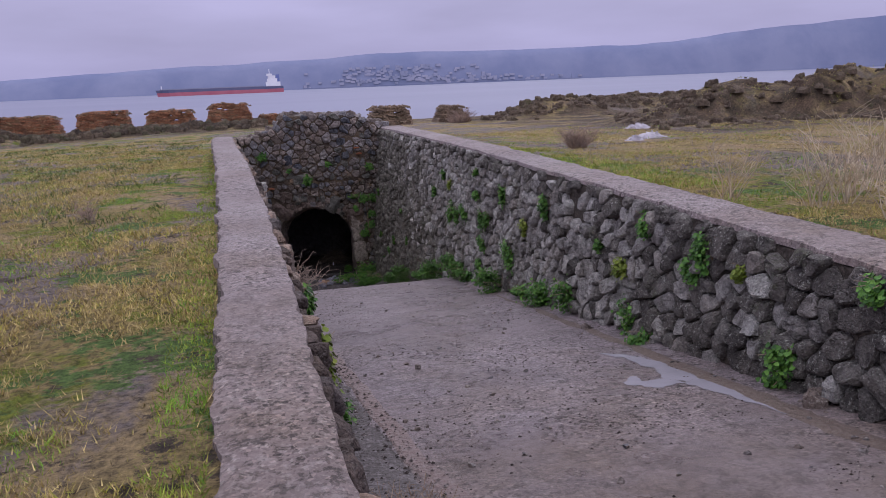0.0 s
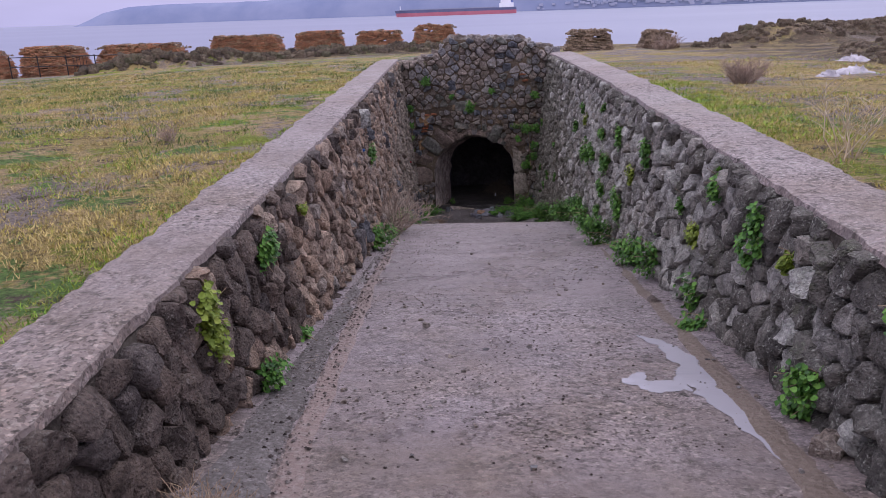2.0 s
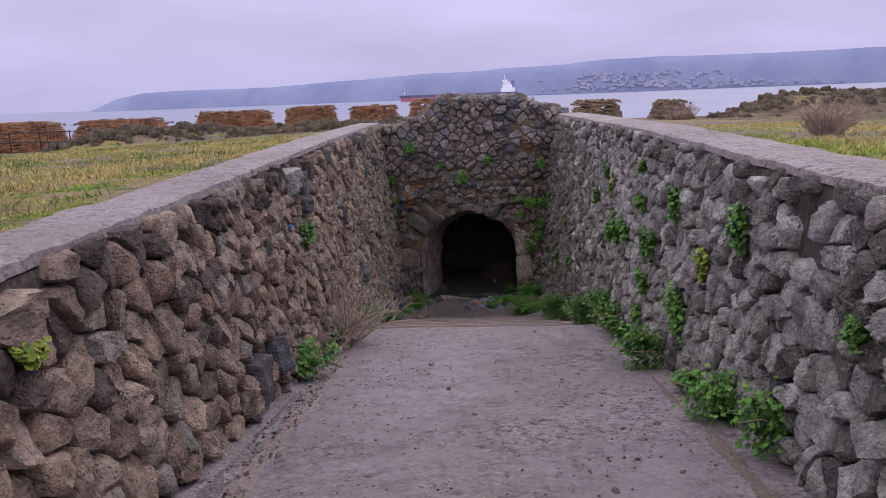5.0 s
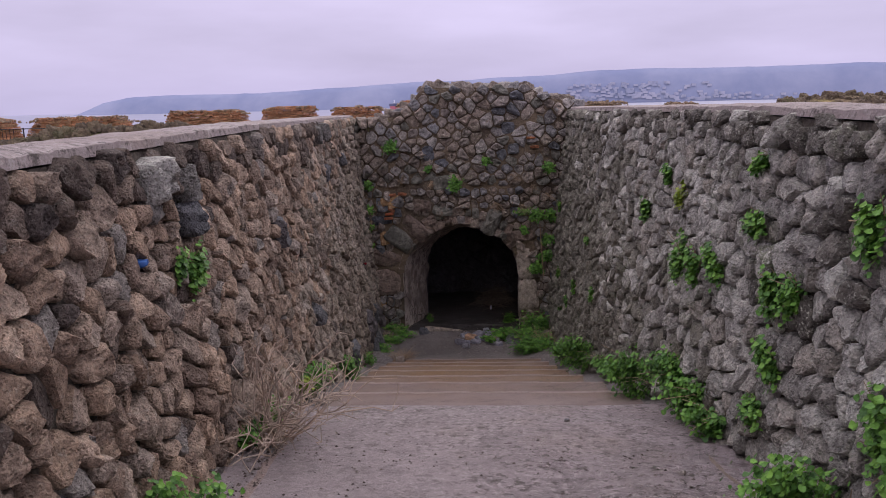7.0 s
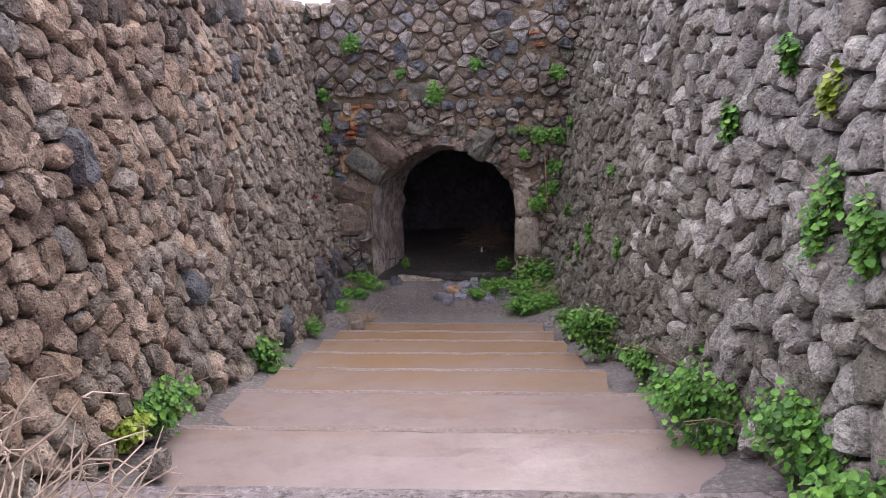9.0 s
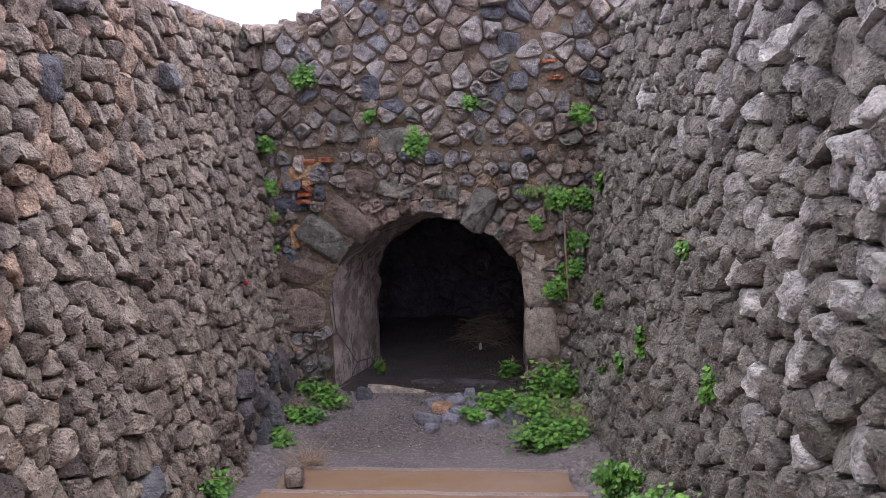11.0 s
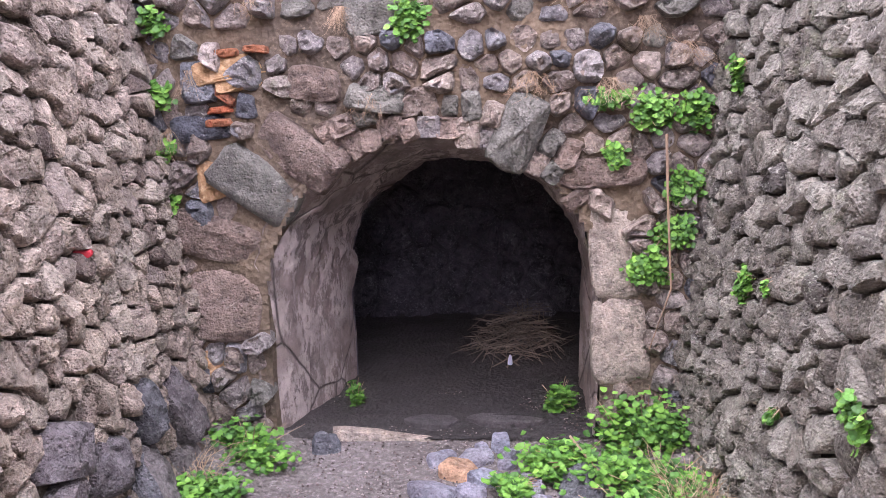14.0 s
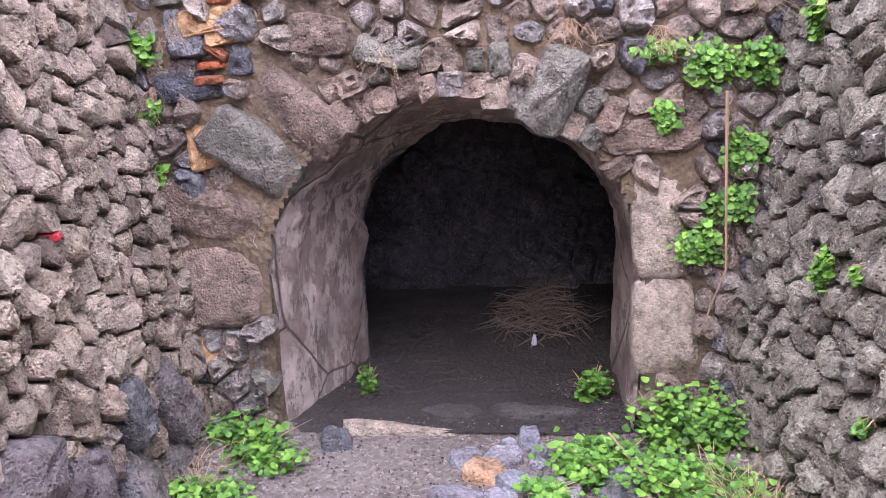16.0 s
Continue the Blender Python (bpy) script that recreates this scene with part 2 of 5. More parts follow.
def concrete_mat(name, a, b_, speck, wet_lo, wet_hi, brown=0.0, grit=1.0, worn=0.0, relief=0.8):
    m, nt, b = base_mat(name, 0.75)
    col = mixed(nt, span(nt, noisy(nt, 0.7, 6), 0.35, 0.65), a, b_)
    col = mixed(nt, span(nt, noisy(nt, 6, 8, 0.75), 0.48, 0.66, 0.0, min(1.0, 0.25 + relief)), col, tuple(0.62 * v for v in a))
    gritty = span(nt, noisy(nt, 0.5, 4), 0.40, 0.56, 0.35 * grit, grit)
    col = mixed(nt, maths(nt, "MULTIPLY", gritty, span(nt, noisy(nt, 26, 5, 0.7), 0.52, 0.60, 0, 0.85)), col, speck)
    col = mixed(nt, maths(nt, "MULTIPLY", gritty, span(nt, noisy(nt, 17, 6, 0.75), 0.53, 0.60, 0, 0.95)), col, (0.075, 0.06, 0.055))
    ag = node(nt, "ShaderNodeTexVoronoi", Scale=62.0)
    nt.links.new(where(nt), ag.inputs["Vector"])
    sp_ = nt.nodes.new("ShaderNodeSeparateColor")
    nt.links.new(ag.outputs["Color"], sp_.inputs[0])
    chips = ramp(nt, sp_.outputs[0], [(0.0, (0.42, 0.40, 0.40)), (0.22, (0.80, 0.79, 0.78)), (0.5, (1.0, 1.0, 1.0)), (0.85, (1.1, 1.1, 1.1)), (1.0, (1.6, 1.55, 1.5))])
    down = nt.nodes.new("ShaderNodeSeparateXYZ")
    nt.links.new(where(nt), down.inputs[0])
    exposed = maths(nt, "MULTIPLY", gritty, span(nt, down.outputs[1], 5.0, 10.0, 0.95, 0.35))
    col = mixed(nt, maths(nt, "MINIMUM", exposed, 1.0), col, mixed(nt, 1.0, col, chips, "MULTIPLY"))
    if worn:
        sy = nt.nodes.new("ShaderNodeSeparateXYZ")
        nt.links.new(where(nt), sy.inputs[0])
        tread = maths(nt, "ADD", span(nt, sy.outputs[1], 2.5, 6.5, 0.7, 0.0), span(nt, noisy(nt, 0.9, 6, 0.7), 0.38, 0.66, -0.35, 0.45))
        col = mixed(nt, span(nt, tread, 0.0, 1.0, 0, worn), col, mixed(nt, 1.0, col, (0.80, 0.74, 0.60), "MULTIPLY"))
    if brown:
        sep = nt.nodes.new("ShaderNodeSeparateXYZ")
        nt.links.new(where(nt), sep.inputs[0])
        stain = maths(nt, "ADD", span(nt, sep.outputs[1], 12.5, 16.5, -0.2, 0.75), span(nt, noisy(nt, 1.0, 6, 0.65, (0.7, 1.6, 1)), 0.35, 0.65, -0.3, 0.35))
        col = mixed(nt, span(nt, stain, 0.0, 1.0, 0, brown), col, (0.235, 0.145, 0.078))
    nt.links.new(col, b.inputs["Base Color"])
    rg = span(nt, noisy(nt, 0.8, 5), 0.4, 0.6, wet_hi, wet_lo)
    nt.links.new(rg, b.inputs["Roughness"])
    b.inputs["Specular IOR Level"].default_value = 0.5
    bumped(nt, b, maths(nt, "ADD", noisy(nt, 40, 6, 0.8), noisy(nt, 9, 5, 0.7)), relief, 0.025)
    return m


M_RAMP = concrete_mat("damp_concrete", (0.255, 0.210, 0.222), (0.310, 0.255, 0.272), (0.42, 0.365, 0.375), 0.26, 0.62, worn=1.0)
M_STEP = concrete_mat("wet_stained_concrete", (0.25, 0.192, 0.183), (0.29, 0.228, 0.222), (0.33, 0.27, 0.26), 0.04, 0.20, 0.95, 0.05, 0.0, 0.12)
M_CAP = concrete_mat("coping_concrete", (0.330, 0.268, 0.268), (0.275, 0.224, 0.222), (0.405, 0.354, 0.352), 0.6, 0.85, worn=0.9)
M_BAND = earth_mat("silt_band", (0.27, 0.20, 0.185), (0.23, 0.172, 0.158), (0.30, 0.255, 0.24), 0.55, 0.2)


M_SILT = earth_mat("brown_silt", (0.19, 0.145, 0.12), (0.16, 0.12, 0.10), (0.25, 0.20, 0.17), 0.6, 0.2)


def water_mat(name, col, rough):
    m, nt, b = base_mat(name, rough)
    b.inputs["Base Color"].default_value = (*col, 1)
    b.inputs["Specular IOR Level"].default_value = 0.5
    b.inputs["IOR"].default_value = 1.33
    return m, nt, b


# pale lilac base adds reflected sky that the thin water alone lacks
M_PUDDLE, nt_, b_ = water_mat("sky_tinted_puddle", (0.36, 0.34, 0.38), 0.12)
M_SEA, nt_, b_ = water_mat("sea_water", (0.24, 0.24, 0.33), 0.30)
nt_.links.new(mixed(nt_, span(nt_, noisy(nt_, 0.004, 5, 0.6, (0.4, 1, 1)), 0.4, 0.6), (0.17, 0.18, 0.28), (0.21, 0.22, 0.32)), b_.inputs["Base Color"])
bumped(nt_, b_, noisy(nt_, 0.12, 4, 0.6), 0.12, 1.0)


def ground_mat():
    """Winter turf: green moss patches, straw, bare earth and grit."""
    m, nt, b = base_mat("winter_turf", 0.95)
    col = mixed(nt, span(nt, noisy(nt, 0.5, 7, 0.65), 0.44, 0.56), (0.33, 0.25, 0.10), (0.40, 0.295, 0.165))
    sep = nt.nodes.new("ShaderNodeSeparateXYZ")
    nt.links.new(where(nt), sep.inputs[0])
    lush = span(nt, sep.outputs[0], 4.8, 6.5, 1.0, 0.25)
    col = mixed(nt, span(nt, noisy(nt, 0.33, 7, 0.7, (1, 0.6, 1)), 0.485, 0.53), col, (0.25, 0.205, 0.185))
    col = mixed(nt, maths(nt, "MULTIPLY", lush, span(nt, noisy(nt, 0.8, 7, 0.7), 0.53, 0.58)), col, (0.20, 0.23, 0.03))
    col = mixed(nt, maths(nt, "MULTIPLY", lush, span(nt, noisy(nt, 1.7, 7, 0.75, (0.7, 1, 1)), 0.54, 0.58)), col, (0.12, 0.20, 0.05))
    col = mixed(nt, span(nt, noisy(nt, 2.6, 8, 0.8), 0.56, 0.60), col, (0.10, 0.075, 0.055))
    mound = maths(nt, "MULTIPLY", span(nt, sep.outputs[0], 8.5, 11.0), span(nt, sep.outputs[1], 13.0, 17.0))
    mound = maths(nt, "MAXIMUM", mound, span(nt, sep.outputs[1], 38.0, 42.0))
    mound = maths(nt, "MULTIPLY", mound, span(nt, noisy(nt, 0.6, 6, 0.7), 0.35, 0.55))
    col = mixed(nt, mound, col, mixed(nt, span(nt, noisy(nt, 1.5, 7, 0.7), 0.42, 0.58), (0.075, 0.058, 0.04), (0.14, 0.098, 0.066)))
    col = mixed(nt, 1.0, col, ramp(nt, noisy(nt, 22, 8, 0.8), [(0.36, (0.35, 0.35, 0.35)), (0.5, (1.0, 1.0, 1.0)), (0.64, (1.6, 1.55, 1.5))]), "MULTIPLY")
    nt.links.new(col, b.inputs["Base Color"])
    bumped(nt, b, noisy(nt, 25, 7, 0.75), 1.0, 0.08)
    return m


M_GROUND = ground_mat()


def leaf_mat(name, stops, rough=0.55):
    m, nt, b = base_mat(name, rough)
    col = ramp(nt, any_random(nt), stops)
    col = mixed(nt, 1.0, col, ramp(nt, noisy(nt, 4, 4), [(0.3, (0.65, 0.7, 0.7)), (0.7, (1.25, 1.2, 1.1))]), "MULTIPLY")
    nt.links.new(col, b.inputs["Base Color"])
    b.inputs["Subsurface Weight"].default_value = 0.0
    return m


M_LEAF = leaf_mat("green_leaves", [(0.0, (0.030, 0.085, 0.02)), (0.5, (0.078, 0.20, 0.035)), (1.0, (0.15, 0.31, 0.055))])
M_LEAFY = leaf_mat("yellow_green_leaves", [(0.0, (0.10, 0.15, 0.02)), (0.5, (0.19, 0.26, 0.03)), (1.0, (0.28, 0.33, 0.06))])
M_STEM = leaf_mat("dry_stems", [(0.0, (0.25, 0.17, 0.13)), (1.0, (0.40, 0.30, 0.22))], 0.8)
M_STRAW = leaf_mat("bleached_straw", [(0.0, (0.48, 0.38, 0.28)), (1.0, (0.64, 0.54, 0.42))], 0.8)
M_TWIGL = leaf_mat("pale_dead_twigs", [(0.0, (0.32, 0.245, 0.21)), (1.0, (0.48, 0.38, 0.34))], 0.8)
M_TWIGD = leaf_mat("dark_twigs", [(0.0, (0.09, 0.072, 0.064)), (1.0, (0.16, 0.13, 0.115))], 0.8)
M_TWIG = leaf_mat("dead_twigs", [(0.0, (0.28, 0.20, 0.17)), (1.0, (0.42, 0.32, 0.28))], 0.8)


def turf_mat(name, stops, scale):
    """Matted blades whose tone changes from tuft to tuft."""
    m, nt, b = base_mat(name, 0.8)
    tuft = maths(nt, "ADD", maths(nt, "MULTIPLY", noisy(nt, scale, 6, 0.7), 0.75), maths(nt, "MULTIPLY", any_random(nt), 0.25))
    col = ramp(nt, span(nt, tuft, 0.32, 0.68), stops)
    col = mixed(nt, 1.0, col, ramp(nt, noisy(nt, scale * 5, 5, 0.7), [(0.38, (0.45, 0.45, 0.45)), (0.62, (1.35, 1.35, 1.3))]), "MULTIPLY")
    nt.links.new(col, b.inputs["Base Color"])
    return m


M_GRASS = turf_mat("straw_and_green_grass", [(0.0, (0.201, 0.136, 0.075)), (0.25, (0.472, 0.354, 0.161)), (0.5, (0.614, 0.484, 0.218)), (0.75, (0.519, 0.413, 0.138)), (1.0, (0.401, 0.401, 0.069))], 2.6)
M_GREENG = turf_mat("fresh_grass", [(0.0, (0.375, 0.338, 0.084)), (0.4, (0.325, 0.413, 0.060)), (1.0, (0.200, 0.425, 0.060))], 2.0)


def plain(name, col, rough=0.6, metal=0.0, var=0.2):
    m, nt, b = base_mat(name, rough)
    dark = tuple(v * (1 - var) for v in col)
    nt.links.new(mixed(nt, span(nt, noisy(nt, 6, 5), 0.35, 0.65), dark, col), b.inputs["Base Color"])
    b.inputs["Metallic"].default_value = metal
    return m


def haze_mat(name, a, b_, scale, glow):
    """Far land and ship: sea haze put into the colour and a faint glow."""
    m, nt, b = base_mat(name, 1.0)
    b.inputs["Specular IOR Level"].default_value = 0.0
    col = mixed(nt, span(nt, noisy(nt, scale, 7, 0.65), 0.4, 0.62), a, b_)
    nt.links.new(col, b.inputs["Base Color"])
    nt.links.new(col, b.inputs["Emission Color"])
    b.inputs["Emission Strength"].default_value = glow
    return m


# ---- building helpers ----
def mesh_of(name, verts, faces, mat, smooth=False):
    me = bpy.data.meshes.new(name)
    me.from_pydata([tuple(map(float, v)) for v in verts], [], faces)
    me.materials.append(mat)
    if smooth:
        me.shade_smooth()
        if smooth != "round":
            me.set_sharp_from_angle(angle=radians(48))
    me.update()
    return me


def thing(name, verts, faces, mat, label="", category="", group="", kind="", smooth=False):
    return tagged(new(name, mesh_of(name, verts, faces, mat, smooth)), label, category, group, kind)


def piece(name, verts, faces, mat, parent, label="", kind="", smooth=False):
    ob = new(name, mesh_of(name, verts, faces, mat, smooth))
    ob.parent = parent
    return tagged(ob, label, "", "", kind)


def group_of(name, at, label, category, group=""):
    ob = new(name)
    ob.location = at
    ob.empty_display_size = 0.2
    return tagged(ob, label, category, group)


class Soup:
    """Collects vertices and faces of one mesh."""

    def __init__(self):
        self.v, self.f = [], []

    def add(self, v, f):
        k = len(self.v)
        self.v.extend(v)
        self.f.extend([[i + k for i in face] for face in f])

    def box(self, lo, hi, jitter=0.0, rng=random):
        v = [[(lo[0], hi[0])[i & 1], (lo[1], hi[1])[i >> 1 & 1], (lo[2], hi[2])[i >> 2 & 1]] for i in range(8)]
        v = [[c + rng.uniform(-jitter, jitter) for c in p] for p in v]
        self.add(v, [[0, 2, 3, 1], [4, 5, 7, 6], [0, 1, 5, 4], [2, 6, 7, 3], [0, 4, 6, 2], [1, 3, 7, 5]])

    def tube(self, pts, r0, r1, sides=5):
        pts = [Vector(p) for p in pts]
        rings = []
        for i, p in enumerate(pts):
            d = (pts[min(i + 1, len(pts) - 1)] - pts[max(i - 1, 0)]).normalized()
            a = d.cross(Vector((0.3, 0.5, 0.81))).normalized()
            b = d.cross(a)
            r = r0 + (r1 - r0) * i / max(1, len(pts) - 1)
            rings.append([p + r * (math.cos(t) * a + math.sin(t) * b) for t in [2 * math.pi * k / sides for k in range(sides)]])
        v = [q for ring in rings for q in ring]
        f = [[i * sides + k, i * sides + (k + 1) % sides, (i + 1) * sides + (k + 1) % sides, (i + 1) * sides + k] for i in range(len(pts) - 1) for k in range(sides)]
        f += [list(range(sides))[::-1], [(len(pts) - 1) * sides + k for k in range(sides)]]
        self.add(v, f)

    def grid(self, pts):
        """Rows of points as a surface."""
        w = len(pts[0])
        self.add([p for row in pts for p in row], [[i * w + j, i * w + j + 1, (i + 1) * w + j + 1, (i + 1) * w + j] for i in range(len(pts) - 1) for j in range(w - 1)])


def fbm(x, y, z=0.0, octaves=4):
    return noise.fractal((x, y, z), 0.9, 2.0, octaves, noise_basis="PERLIN_ORIGINAL")


def lerp_at(x, knots):
    if x <= knots[0][0]:
        return knots[0][1]
    for (x0, y0), (x1, y1) in zip(knots, knots[1:]):
        if x <= x1:
            return y0 + (y1 - y0) * (x - x0) / (x1 - x0)
    return knots[-1][1]


# ---- the plan ----
RAMP_END, FACE_Y, SOIL_Z = 12.45, 20.3, -3.68
NOSINGS = [12.45, 13.4, 14.35, 15.2, 16.0, 16.8, 17.5, 18.25]


def floor_z(y):
    """The walking surface under the trench."""
    return lerp_at(y, [(-3, 0.0), (0.0, 0.0), (RAMP_END, -0.151 * RAMP_END), (18.25, -3.52), (18.5, -3.62), (19.0, SOIL_Z), (30, SOIL_Z)])


def left_foot(y):
    return lerp_at(y, [(0, 0.28), (5, 0.22), (8, 0.16), (13, 0.0), (20.5, -0.25)])


def right_foot(y):
    return lerp_at(y, [(0, 3.25), (5, 3.31), (8, 3.3), (13.3, 3.13), (20.5, 2.82)])


def left_x(y, z):
    return left_foot(y) - 0.10 * (z - floor_z(y))


def right_x(y, z):
    return right_foot(y) + 0.09 * (z - floor_z(y))


def left_top(y):
    return lerp_at(y, [(0.5, 0.24), (2, 0.24), (5, 0.29), (13, 0.34), (20, 0.30)])


def right_top(y):
    return lerp_at(y, [(0.5, 0.38), (8, 0.38), (12, 0.41), (20, 0.36)])


def left_out(y):
    return left_x(y, left_top(y)) - lerp_at(y, [(0, 0.43), (8, 0.48), (20, 0.5)])


def right_out(y):
    return right_x(y, right_top(y)) + lerp_at(y, [(0, 0.55), (8, 0.55), (20, 0.6)])


def ground_z(x, y):
    """Level of the turf on both sides, falling gently towards the sea."""
    if x < 1.5:
        z = 0.20 - 0.027 * max(0, y - 8) - 0.035 * max(0, -x - 6)
        ridge = y - (39.0 + 0.45 * (x + 17.5)) if x < -3 else y - 45.5
        z += lerp_at(x, [(-14, 0.7), (-10, 0.28)]) * math.exp(-(ridge / 1.1) ** 2) * max(0, min(1, (x + 19) / 2.5)) * (1 + 0.5 * fbm(x * 0.7, y * 0.7, 6))
    else:
        z = 0.34 - 0.030 * max(0, y - 8)
        along = (x - 11) * 0.96 - (y - 23) * 0.28
        across = (x - 11) * 0.28 + (y - 23) * 0.96
        hump = max(0, min(1, along / 3)) * (1 / (1 + math.exp(-(across + 1.6 + 1.2 * fbm(x * 0.4, y * 0.4, 9)) / 0.35))) * math.exp(-(max(0, across) / 4.5) ** 2) * (0.55 + 0.11 * max(0, along))
        z += hump * (1 + 0.45 * fbm(x * 0.5, y * 0.5, 3))
        z += 0.9 * max(0, min(1, (x - 11.5) / 2)) * math.exp(-((y - 36.5) / 2.2) ** 2)
    z += 0.05 * fbm(x * 0.35, y * 0.35, 1) + 0.02 * fbm(x * 1.7, y * 1.7, 5)
    if y > 49:
        z -= 0.55 * (y - 49)
    return z


# ---- ground, sea, far shore ----
sea = Soup()
sea.grid([[(x, y, -9.0) for x in (-4900, -1500, -300, 0, 300, 1500, 4900)] for y in (-4900, -1000, 60, 400, 1500, 4900)])
thing("water", sea.v, sea.f, M_SEA, "calm grey-lilac sea strait under an overcast sky", "sea", kind="structure")

gs = Soup()
ys = [-60, -30, -12, -6, -3] + [-3 + 0.5 * i for i in range(1, 50)] + [21.5 + 0.5 * i for i in range(1, 56)] + [50, 52, 55, 60, 66]
NL = 90
lefts = [-70 * (1 - i / NL) ** 2.2 for i in range(NL + 1)]
rights = [70 * (i / NL) ** 2.2 for i in range(NL + 1)]
rows_ = []
for y in ys:
    yc = min(max(y, 0.5), 20.3)
    a, b = left_out(yc) + 0.03, right_out(yc) - 0.03
    row = [(a + x, y, ground_z(a + x, y)) for x in lefts] + [(b + x, y, ground_z(b + x, y)) for x in rights]
    rows_.append(row)
w = len(rows_[0])
gv = [p for row in rows_ for p in row]
gf = []
for i in range(len(ys) - 1):
    for j in range(w - 1):
        if j == NL and -3.01 < ys[i] < 21.4:
            continue
        gf.append([i * w + j, i * w + j + 1, (i + 1) * w + j + 1, (i + 1) * w + j])
ground = thing("ground", gv, gf, M_GROUND, "winter turf of straw, moss and bare earth", "ground", kind="structure", smooth=True)

# sea haze is mixed into these two colours; no air is modelled
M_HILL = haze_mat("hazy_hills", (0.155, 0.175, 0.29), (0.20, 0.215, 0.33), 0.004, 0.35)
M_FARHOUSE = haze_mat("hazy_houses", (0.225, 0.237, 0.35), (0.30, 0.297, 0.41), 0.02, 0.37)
hs = Soup()
prof = [(-1400, -9), (-1370, 14), (-1325, 34), (-1215, 50), (-890, 51), (-515, 61), (-330, 70), (32, 80), (385, 97), (730, 99), (900, 92), (1262, 98), (1480, 108), (1708, 134), (1943, 150), (2358, 178), (3400, 230)]
hp = []
for i in range(141):
    x = -1400 + i * 4800 / 140
    h = lerp_at(x, prof) + 5 * fbm(x * 0.006, 0.3) * min(1, (x + 1400) / 300)
    y0 = 2500 - 0.05 * x + 40 * fbm(x * 0.004, 7)
    hp.append([(x, y0, -9.5), (x, y0 + 20, -9 + 0.35 * (h + 9)), (x, y0 + 50, -9 + 0.75 * (h + 9)), (x, y0 + 90, h), (x, y0 + 700, h * 0.6), (x, y0 + 800, -9.5)])
hs.grid(hp)
thing("backdrop_hills", hs.v, hs.f, M_HILL, "long low wooded headland across the strait, sea haze in its colour", "hills", kind="structure", smooth=True)


# ---- masonry ----
def clip_poly(poly, nx, ny, d):
    """Keeps the part of a polygon with nx*x + ny*y <= d."""
    out = []
    for (x0, y0), (x1, y1) in zip(poly, poly[1:] + poly[:1]):
        a, b = nx * x0 + ny * y0 - d, nx * x1 + ny * y1 - d
        if a <= 0:
            out.append((x0, y0))
        if (a < 0 < b) or (b < 0 < a):
            t = a / (a - b)
            out.append((x0 + t * (x1 - x0), y0 + t * (y1 - y0)))
    return out


def rubble_cells(u0, u1, lo, hi, cw, ch, rng, keep=None, drop=0.2, loose=(0.42, 0.36)):
    """Close-fitting irregular cells over u0..u1 and lo(u)..hi(u), in loose courses."""
    seeds = {}
    v_min = min(lo(u0), lo(u1), lo((u0 + u1) / 2))
    v_max = max(hi(u0), hi(u1), hi((u0 + u1) / 2))
    nu, nv = int((u1 - u0) / cw) + 2, int((v_max - v_min) / ch) + 2
    for j in range(-1, nv + 1):
        for i in range(-1, nu + 1):
            u = u0 + (i + 0.5 * (j % 2) + rng.uniform(-loose[0], loose[0])) * cw
            v = v_min + (j + 0.5 + rng.uniform(-loose[1], loose[1])) * ch
            seeds[i, j] = (u, v)
    out = []
    for key in [k for k in seeds if rng.random() < drop]:
        del seeds[key]
    for (i, j), (u, v) in seeds.items():
        if not (u0 <= u <= u1 and lo(u) + 0.02 < v < hi(u) - 0.02) or (keep and not keep(u, v)):
            continue
        ru, rv = 1.25 * cw, 1.25 * ch
        poly = [(max(u0, u - ru), max(lo(u), v - rv)), (min(u1, u + ru), max(lo(u), v - rv)), (min(u1, u + ru), min(hi(u), v + rv)), (max(u0, u - ru), min(hi(u), v + rv))]
        for dj in range(-2, 3):
            for di in range(-2, 3):
                q = seeds.get((i + di, j + dj))
                if q and (di or dj):
                    nx, ny = q[0] - u, q[1] - v
                    poly = clip_poly(poly, nx, ny, nx * (u + q[0]) / 2 + ny * (v + q[1]) / 2)
        if len(poly) >= 3:
            out.append(poly)
    return out


